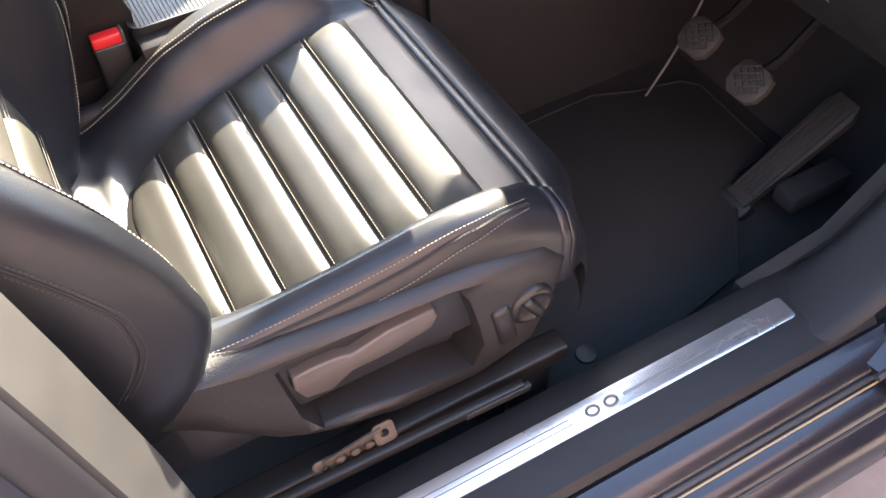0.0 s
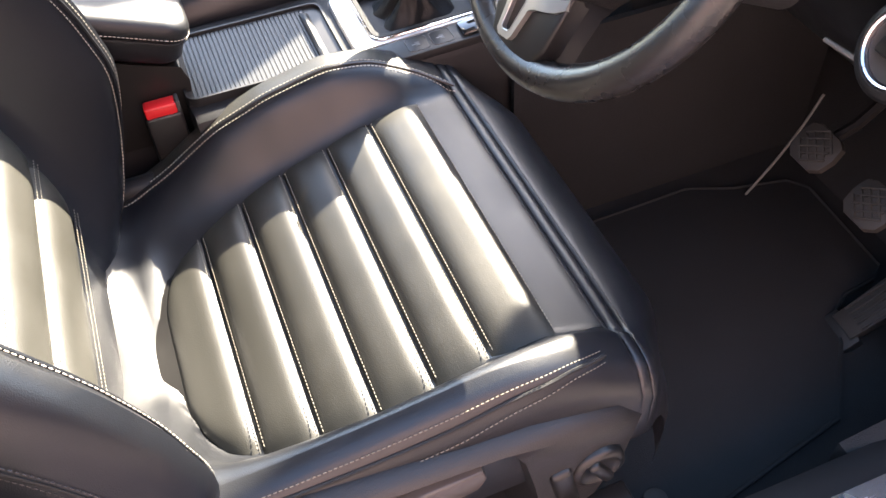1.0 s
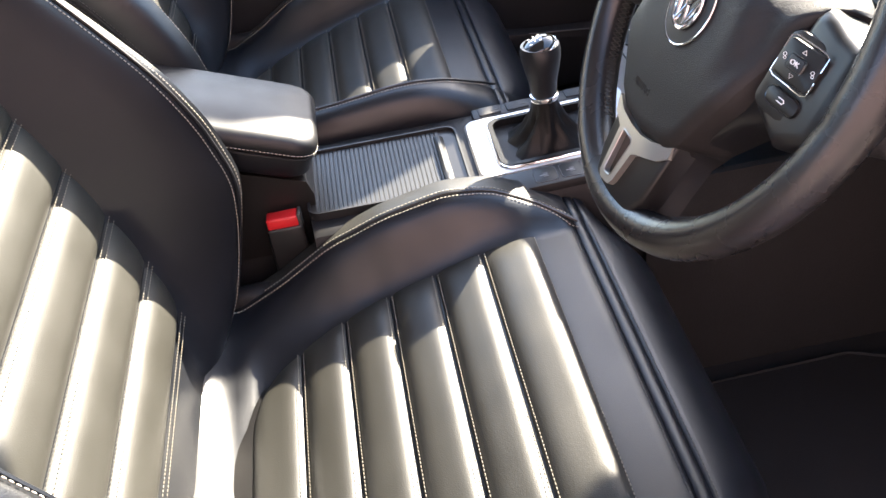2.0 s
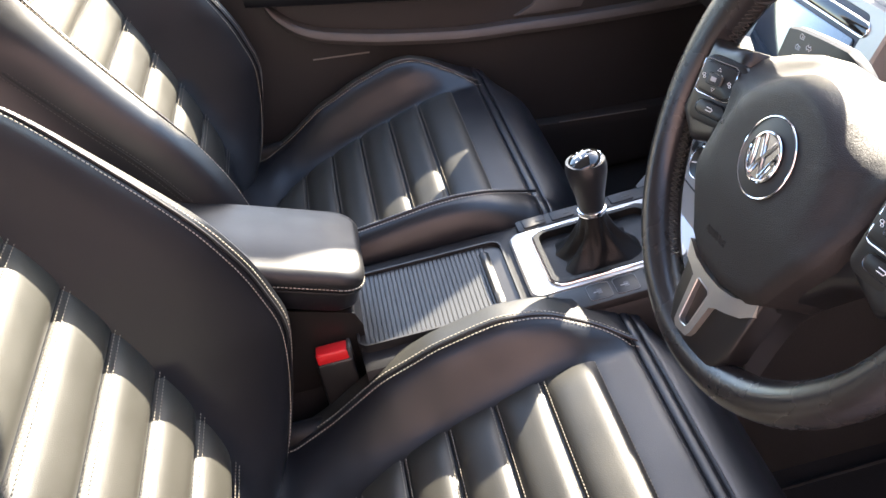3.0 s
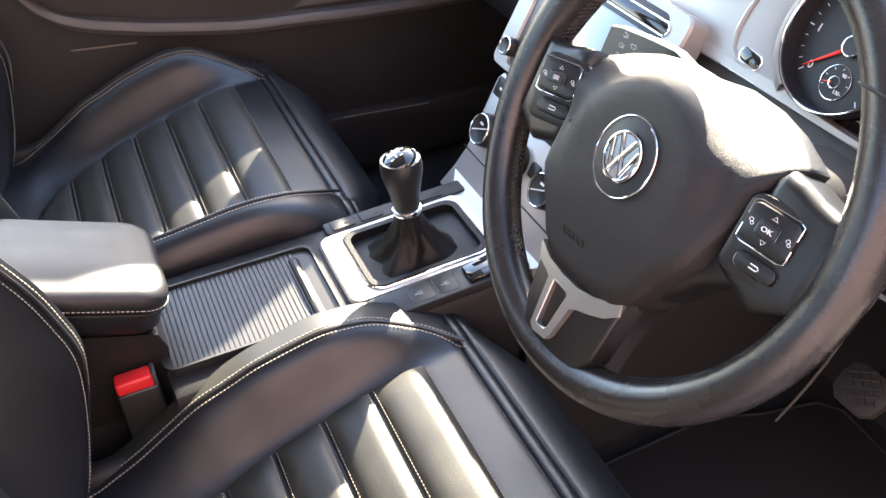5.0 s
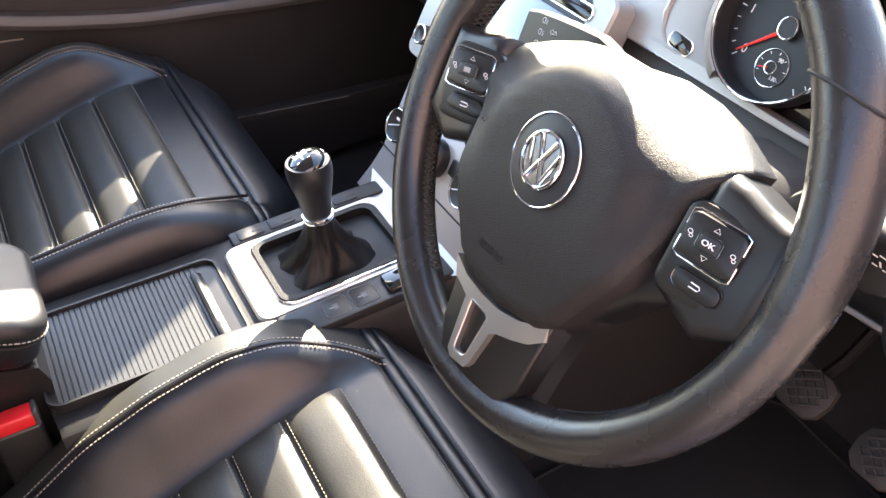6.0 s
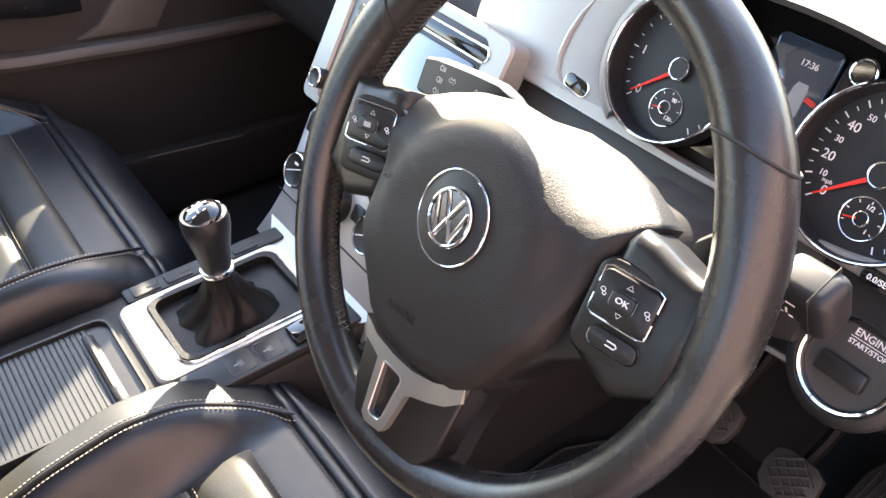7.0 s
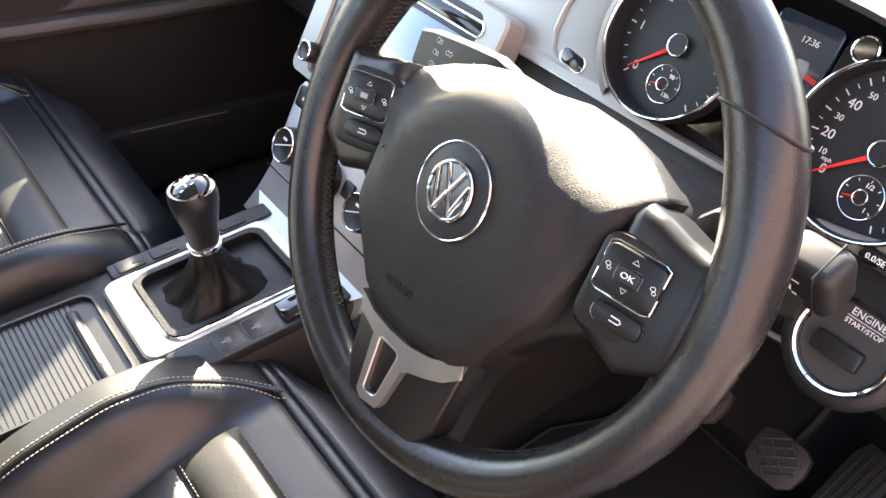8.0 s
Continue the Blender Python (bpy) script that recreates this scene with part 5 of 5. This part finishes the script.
rows = [[Matrix.Translation((0.003, 0, 0)) @ Matrix.Rotation(radians(2.5), 4, "Z") @ Vector(p) for p in r] for r in rows]
b = sheet(rows, close_u=True)
b.verts.ensure_lookup_table()
b.faces.new([b.verts[(len(rows) - 1) * len(bag) + j] for j in range(len(bag))])
cover = on_wheel(wheel, "airbag_cover", b, AIRBAG, "grained black airbag cover", 60)
EM = Matrix.Translation((0.0035, -0.0055, 0.0300))
on_wheel(cover, "emblem_recess", lathe([(0.0300, 0.0), (0.0300, 0.0018), (0.0290, 0.0022), (0, 0.0022)], 40, EM), DIAL_BLACK)
on_wheel(cover, "emblem_ring", ringbar(0.0294, 0.0008, EM @ Matrix.Translation((0, 0, 0.0022)), 56), CHROME)
emb = on_wheel(cover, "emblem", lathe([(0.0184, 0.0), (0.0184, 0.0025), (0.0174, 0.0036), (0.0164, 0.0026), (0, 0.0026)], 40, EM @ Matrix.Translation((0, 0, 0.0018))), CHROME_DARK, "chrome disc with plain slanted bars")
on_wheel(cover, "emblem_rim", ringbar(0.0174, 0.0013, EM @ Matrix.Translation((0, 0, 0.0046)), 48), CHROME)
for x0, y0, x1, y1 in ((-0.0085, 0.0155, -0.0005, 0.0), (0.0085, 0.0155, 0.0005, 0.0), (-0.0155, 0.009, -0.007, -0.0145), (0.0155, 0.009, 0.007, -0.0145), (-0.007, -0.0145, 0.0, 0.0), (0.007, -0.0145, 0.0, 0.0)):
    on_wheel(cover, "emblem_bar", tube([EM @ Vector((x0 * 0.92, y0 * 0.92, 0.0046)), EM @ Vector((x1 * 0.92, y1 * 0.92, 0.0046))], 0.0016, 8), CHROME)
on_wheel(cover, "moulded_word", lettering("AIRBAG", 0.0085, Matrix.Translation((-0.012, -0.078, bag_height(-0.012, -0.078))) @ Matrix.Rotation(radians(9), 4, "X"), 0.0006), AIRBAG)
for x in (-0.070, 0.070):
    on_wheel(cover, "horn_mark", tube([(x - 0.004, -0.010, bag_height(x - 0.004, -0.010)), (x, -0.007, bag_height(x, -0.007)), (x + 0.004, -0.009, bag_height(x + 0.004, -0.009))], 0.0006, 5), PLASTIC_FINE)

# silver trim of the lower spoke
band = [(-0.047, -0.0990), (-0.030, -0.1060), (-0.010, -0.1085), (0.011, -0.1082), (0.030, -0.1040), (0.042, -0.0990), (0.0510, -0.0945), (0.0525, -0.1050), (0.043, -0.1130), (0.032, -0.1175), (0.018, -0.1225), (0.0125, -0.1262), (0.0070, -0.1540), (0.0040, -0.1590), (-0.0120, -0.1612), (-0.0175, -0.1575), (-0.0225, -0.1180), (-0.030, -0.1150), (-0.040, -0.1120)]
hole = [(-0.0162, -0.1180), (-0.0140, -0.1165), (0.0020, -0.1170), (0.0050, -0.1195), (0.0048, -0.1230), (0.0014, -0.1500), (-0.0010, -0.1535), (-0.0095, -0.1548), (-0.0125, -0.1525)]
TM = Matrix.Translation((0.001, 0.0, 0.0205))
b = bmesh.new()
outer_e, hole_e = [], []
for pts, keep in ((band, outer_e), (hole, hole_e)):
    vs = [b.verts.new((x, y, 0)) for x, y in pts]
    keep += [b.edges.new((vs[k], vs[(k + 1) % len(vs)])) for k in range(len(vs))]
bmesh.ops.triangle_fill(b, use_beauty=True, use_dissolve=False, edges=outer_e + hole_e, normal=(0, 0, 1))
up_faces = list(b.faces)
got = bmesh.ops.extrude_face_region(b, geom=up_faces)
bmesh.ops.translate(b, verts=[v for v in got["geom"] if isinstance(v, bmesh.types.BMVert)], vec=(0, 0, -0.010))
for v in b.verts:
    v.co.z -= 0.0050 * smooth((v.co.x - 0.030) / 0.026)
b.transform(TM)
trim = on_wheel(wheel, "spoke_trim", b, SILVER_SPOKE, "satin silver spoke trim")
on_wheel(trim, "trim_lip", tube([TM @ Vector((x, y, -0.0006)) for x, y in hole], 0.0011, 6, True), SILVER_SPOKE)
on_wheel(trim, "loop_scoop", slab([[(-0.0055 + 0.0105 * u, -0.136 + 0.0195 * v, 0.0165 - 0.009 * (1 - u * u)) for u in np.linspace(-1, 1, 9)] for v in (-1, -0.5, 0, 0.5, 1)], (0, 0, -0.004)), SILVER_DARK, "dark metallic scoop")
lowsp = on_wheel(wheel, "lower_spoke", outline_plate([(-0.052, -0.100), (0.052, -0.096), (0.047, -0.150), (0.036, -0.170), (0.022, -0.178), (-0.018, -0.178), (-0.034, -0.170), (-0.044, -0.150)], 0.02, Matrix.Translation((0.003, 0.004, 0.0150)), 0.004, 3), PLASTIC_FINE)


def button_pad(sx, centre):
    c = Matrix.Translation((sx * 0.118 + 0.007, 0.006 if sx > 0 else 0.011, 0.0150 if sx > 0 else 0.0175)) @ Matrix.Rotation(radians(10 if sx > 0 else 14), 4, "Y") @ Matrix.Rotation(radians(0 if sx > 0 else 7), 4, "Z") @ Matrix.Diagonal((1.08 if sx > 0 else 1.16, 0.86, 1, 1))
    pad = on_wheel(wheel, "button_pad", outline_plate(rounded(0.044, 0.064, 0.010, 5, 0, -0.010), 0.014, c, 0.003), PLASTIC_FINE, "black multifunction button pad")
    block = on_wheel(pad, "rocker_block", outline_plate(rounded(0.033, 0.029, 0.005, 4, 0, 0.001), 0.006, c @ Matrix.Translation((0, 0, 0.0045)), 0.0015), PLASTIC_FINE)
    for s in (-1, 1):
        out = [(-0.0165, s * 0.004 + 0.001), (-0.0165, s * 0.0145 + 0.001), (-0.013, s * 0.0165 + 0.001), (0.013, s * 0.0165 + 0.001), (0.0165, s * 0.0145 + 0.001), (0.0165, s * 0.004 + 0.001)]
        pts = [c @ Vector((x, y, 0.0038)) for x, y in out]
        on_wheel(pad, "chrome_edge", tube(pts, 0.00055, 6), CHROME)
    on_wheel(pad, "centre_key", outline_plate(rounded(0.0125, 0.0095, 0.002, 3, 0, 0.001), 0.004, c @ Matrix.Translation((0, 0, 0.0075)), 0.001), PLASTIC)
    on_wheel(pad, "key_edge", tube([c @ Vector((x, y, 0.0068)) for x, y in rounded(0.0138, 0.0108, 0.002, 3, 0, 0.001)], 0.0003, 5, True), CHROME_DARK)
    if centre:
        on_wheel(pad, "key_print", lettering("OK", 0.0052, c @ Matrix.Translation((0, 0.001, 0.0079))), WHITE_PRINT)
    else:
        on_wheel(pad, "key_print", box((0.005, 0.004, 0.0004), c @ Matrix.Translation((0, 0.001, 0.0078)), 0), WHITE_DIM)
    for x, y, k in ((0, 0.0105, 1), (0, -0.0085, -1)):
        on_wheel(pad, "arrow", tube([c @ Vector((x + px, y + py * k, 0.0048)) for px, py in ((-0.0018, -0.0012), (0, 0.0016), (0.0018, -0.0012))], 0.00028, 4, True), WHITE_PRINT)
    for x in (-0.0125, 0.0125):
        on_wheel(pad, "side_mark", ringbar(0.0013, 0.00024, c @ Matrix.Translation((x, 0.002, 0.0048)), 12, 4), WHITE_PRINT)
        on_wheel(pad, "side_mark", ringbar(0.0010, 0.00024, c @ Matrix.Translation((x + 0.0012, -0.0002, 0.0048)), 12, 4), WHITE_PRINT)
    on_wheel(pad, "lower_key", outline_plate(rounded(0.027, 0.0125, 0.005, 4, 0.003, -0.0265), 0.004, c @ Matrix.Translation((0, 0, 0.0035)), 0.001), PLASTIC_FINE)
    on_wheel(pad, "lower_edge", tube([c @ Vector((x, y, 0.0022)) for x, y in rounded(0.0285, 0.0140, 0.0055, 4, 0.003, -0.0265)], 0.00035, 4, True), CHROME_DARK)
    on_wheel(pad, "key_mark", tube([c @ Vector((x + 0.003, y - 0.0265, 0.0039)) for x, y in ((-0.003, -0.0016), (0.002, -0.0016), (0.003, 0.0), (0.002, 0.0014), (-0.0028, 0.0014))], 0.0004, 4), WHITE_PRINT)


button_pad(-1, False)
button_pad(1, True)
wedge = [(0.100, 0.034), (0.106, 0.042), (0.120, 0.040), (0.134, 0.036), (0.148, 0.034), (0.160, 0.036), (0.160, -0.030), (0.130, -0.046), (0.094, -0.034), (0.094, -0.012), (0.098, 0.010)]
for s in (-1, 1):
    on_wheel(wheel, "spoke_cheek", outline_plate([(x * s, y) for x, y in wedge], 0.030, Matrix.Translation((0.005, 0.001, 0.0135)), 0.009, 4), PLASTIC_FINE)

# ---- steering column and stalks ----
column = thing("steering_column", "black plastic steering column shroud", "steering column", (0.393, 0.15, 0.84), kind="structure")
b = lid(-0.060, 0.060, -0.075, 0.018, -0.23, -0.030, 0.012, 0.0)
b.transform(tilted(0.393, 0.008, 0.914, 24))
sub(column, b, "shroud", PLASTIC_DOOR)
sub(column, lathe([(0.058, -0.050), (0.058, -0.03), (0.05, -0.022)], 36, WH), "hub_collar", PLASTIC_FINE)


def stalk(x0, x1, y, z, w, marks, label, tip, rise=0.006):
    t = thing("stalk", label, "steering stalk", (x0, y, z), "column stalks")
    rows = []
    for s in np.linspace(0, 1, 9):
        x = x0 + (x1 - x0) * s
        h = w * (0.85 + 0.15 * smooth(s * 1.6)) * (1 if s < 0.97 else 0.86)
        d = 0.0065 * (1 if s < 0.97 else 0.8)
        rows.append([tilted(x, y, z + rise * s - 0.016 * (1 - smooth(s * 5)), 24) @ Vector((0, py * h, pz * d + 0.0045)) for py, pz in ((0.5, -0.6), (0.5, 0.6), (0.42, 1), (-0.42, 1), (-0.5, 0.6), (-0.5, -0.6), (-0.42, -1), (0.42, -1))])
    bm = sheet(rows, close_u=True)
    bm.verts.ensure_lookup_table()
    bm.faces.new([bm.verts[j] for j in range(8)])
    bm.faces.new([bm.verts[64 + j] for j in range(8)])
    arm = sub(t, bm, "arm", DIAL_BLACK)
    for s, py, kind in marks:
        m = tilted(x0 + (x1 - x0) * s, y, z + rise * s, 24) @ Matrix.Translation((0, py * w, 0.0113)) @ Matrix.Diagonal((0.75, 0.75, 1, 1) if tip else (0.82, 0.82, 1, 1))
        if kind == "lamp":
            sub(t, tube([m @ Vector(p) for p in ((0.0022, -0.0026, 0), (0.0022, 0.0026, 0), (-0.0002, 0.0024, 0), (-0.0018, 0.0010, 0), (-0.0018, -0.0010, 0), (-0.0002, -0.0024, 0))], 0.00035, 4, True), "lamp_mark", WHITE_PRINT)
            for k in (-1, 0, 1):
                sub(t, box((0.0028, 0.0006, 0.0004), m @ Matrix.Translation((0.0052, 0.0017 * k, 0)), 0), "ray_mark", WHITE_PRINT)
        elif kind == "arrow":
            sub(t, tube([m @ Vector(p) for p in ((-0.005, 0, 0), (-0.002, 0.003, 0), (-0.002, 0.0013, 0), (0.002, 0.0013, 0), (0.002, 0.003, 0), (0.005, 0, 0), (0.002, -0.003, 0), (0.002, -0.0013, 0), (-0.002, -0.0013, 0), (-0.002, -0.003, 0))], 0.00035, 4, True), "arrow_mark", WHITE_PRINT)
        else:
            sub(t, box((0.006, 0.0012, 0.0004), m, 0), "print_mark", WHITE_PRINT)
    if tip:
        cap = pose(x1 - 0.003, y - 0.002, z + 0.016, 24, 0, 0)
        sub(t, box((0.038, 0.028, 0.040), cap, 0.008, 4), "end_cap", DIAL_BLACK, "rounded end cap")
        sub(t, box((0.0008, 0.0288, 0.0405), cap @ Matrix.Translation((0.008, 0, 0)), 0.0003), "cap_joint", THREAD_BLACK)
        for dx, dz, w2, h2 in ((-0.010, 0.004, 0.0050, 0.0012), (-0.003, 0.007, 0.0060, 0.0012), (-0.006, -0.002, 0.0012, 0.0050), (-0.010, -0.006, 0.0036, 0.0012), (-0.003, -0.006, 0.0030, 0.0012)):
            sub(t, box((w2, 0.0004, h2), cap @ Matrix.Translation((dx, -0.0141, dz)), 0), "print_mark", WHITE_PRINT)
    return t


stalk(0.320, 0.194, 0.104, 0.917, 0.034, [(0.80, 0.30, "lamp"), (0.80, 0.02, "lamp"), (0.80, -0.26, "lamp"), (0.66, 0.1, "arrow"), (0.40, 0.05, "arrow"), (0.45, -0.28, "bar")], "black indicator stalk with white lamp symbols", False, -0.019)
stalk(0.476, 0.560, 0.112, 0.893, 0.046, [(0.66, 0.0, "arrow"), (0.74, 0.22, "lamp"), (0.70, -0.25, "bar")], "black wiper stalk with rounded end cap", True)

# ---- footwell ----
mat = thing("floor_mat", "black carpet mat lying in the driver's footwell", "floor mat", (0.42, 0.2, FLOOR))
mo = [(0.18, -0.15), (0.64, -0.15), (0.66, 0.10), (0.62, 0.30), (0.50, 0.40), (0.475, 0.41), (0.455, 0.44), (0.447, 0.50), (0.43, 0.525), (0.25, 0.535), (0.22, 0.51), (0.20, 0.42), (0.17, 0.35)]
sub(mat, outline_plate(mo, 0.008, Matrix.Translation((0, 0, FLOOR + 0.012)), 0.003), "mat_top", MAT_CLOTH)
sub(mat, tube([(x, y, FLOOR + 0.011) for x, y in mo], 0.0035, 6, True), "binding", CARPET)
sub(mat, lathe([(0.016, 0), (0.015, 0.004), (0.009, 0.006), (0, 0.006)], 24, Matrix.Translation((0.627, 0.02, FLOOR + 0.012))), "fixing", PLASTIC, "round plastic mat fixing")


def pad_pedal(x, y, z, label):
    t = thing("pedal", label, "pedal", (x, y, z), "foot pedals")
    m = tilted(x, y, z, 48) @ Matrix.Diagonal((0.88, 0.88, 1, 1))
    pad = sub(t, outline_plate([(-0.020, -0.034), (0.020, -0.034), (0.034, -0.022), (0.038, 0.0), (0.034, 0.022), (0.020, 0.030), (-0.020, 0.030), (-0.034, 0.022), (-0.038, 0.0), (-0.034, -0.022)], 0.012, m, 0.003), "pad", RUBBER_WORN, "worn black rubber pad")
    tb = Vector((x, y, z))
    for turn in (-38, 38):
        for k in (-2, -1, 0, 1, 2):
            b1 = box((0.052 - 0.007 * abs(k), 0.0034, 0.004), m @ Matrix.Rotation(radians(turn), 4, "Z") @ Matrix.Translation((0, k * 0.0115, 0.0012 + 0.0002 * (turn > 0))), 0.001)
            bmesh.ops.translate(b1, verts=b1.verts, vec=-tb)
            part("rib", b1, RUBBER_WORN, pad)
    sub(t, tube([m @ Vector((0, 0.01, -0.010)), m @ Vector((0, 0.06, -0.03)), m @ Vector((0, 0.20, -0.03))], 0.008, 8), "arm", STEEL_DARK, "bare steel pedal arm")
    return t


pad_pedal(0.366, 0.379, 0.454, "clutch pedal with worn black rubber pad")
pad_pedal(0.470, 0.388, 0.438, "brake pedal with worn black rubber pad")
acc = thing("accelerator_pedal", "long ribbed black accelerator pedal hinged at floor", "pedal", (0.505, 0.40, FLOOR), "foot pedals")
A0, A1 = Vector((0.506, 0.390, 0.222)), Vector((0.522, 0.565, 0.362))
am = Matrix.Translation(A0) @ ((A1 - A0).to_track_quat("Y", "Z")).to_matrix().to_4x4()
L = (A1 - A0).length
sub(acc, outline_plate([(-0.022, 0), (0.022, 0), (0.027, L * 0.5), (0.030, L * 0.9), (0.022, L), (-0.022, L), (-0.030, L * 0.9), (-0.027, L * 0.5)], 0.014, am, 0.003), "plate", RUBBER_WORN)
for k in (-2, -1, 0, 1, 2):
    sub(acc, box((0.0035, L * 0.86, 0.004), am @ Matrix.Translation((k * 0.0095, L * 0.52, 0.001)), 0.001), "rib", RUBBER_WORN)
sub(acc, box((0.06, 0.03, 0.02), am @ Matrix.Translation((0, -0.004, -0.014)), 0.004), "hinge", PLASTIC)
sub(acc, box((0.045, 0.12, 0.035), (0.575, 0.47, 0.27), 0.008), "housing", CARPET)
# pale grey bar draws the light caught by the footwell trim's edge
edge = shell("console_edge", tube([(0.21 + 0.035 * math.sin(t * 1.6), 0.415 + 0.085 * t, 0.162 + 0.25 * t) for t in np.linspace(0.2, 1, 12)], 0.0022, 6), PLASTIC_GREY, "thin grey bar painting the light on the footwell trim's edge", "trim")
panel_in = shell("footwell_side", thick(sheet([[(0.135, y, z) for z in (0.20, 0.40, 0.56)] for y in (0.05, 0.3, 0.6)]), 0.01), CARPET, "black carpeted side of the centre tunnel", "trim")

# seat rail details beside the sill
bracket = thing("rail_bracket", "rusty pierced steel bracket on the seat rail", "bracket", (0.688, -0.345, 0.372))
for y, z in ((-0.384, 0.377), (-0.310, 0.392)):
    sub(bracket, ring_plate(rounded(0.026, 0.026, 0.006, 4), [(0.005 * math.cos(a + 0.78), 0.005 * math.sin(a + 0.78)) for a in np.linspace(0, 2 * math.pi, 20, endpoint=False)], 0.003, Matrix.Translation((0.690, y, z)) @ Matrix.Rotation(radians(60), 4, "Y"), 0.0005), "eye", RUSTY)
sub(bracket, box((0.004, 0.072, 0.022), pose(0.686, -0.347, 0.384, 10, 0, 0), 0.001), "web", RUSTY)
for y in (-0.365, -0.347, -0.330):
    sub(bracket, lathe([(0.006, 0), (0.006, 0.003), (0.003, 0.005), (0, 0.005)], 12, Matrix.Translation((0.6885, y, 0.384)) @ Matrix.Rotation(radians(90), 4, "Y")), "rivet", RUSTY)
runner = thing("rail_cover", "long dark rail cover strip beside the sill", "seat rail", (0.70, -0.3, 0.34))
sub(runner, box((0.012, 0.36, 0.016), pose(0.700, -0.315, 0.372, -2.5, 0, 0), 0.003), "strip", PLASTIC_FINE)
sub(runner, box((0.010, 0.09, 0.012), pose(0.703, -0.172, 0.364, -2.5, 0, 0), 0.003), "strip_end", PLASTIC)
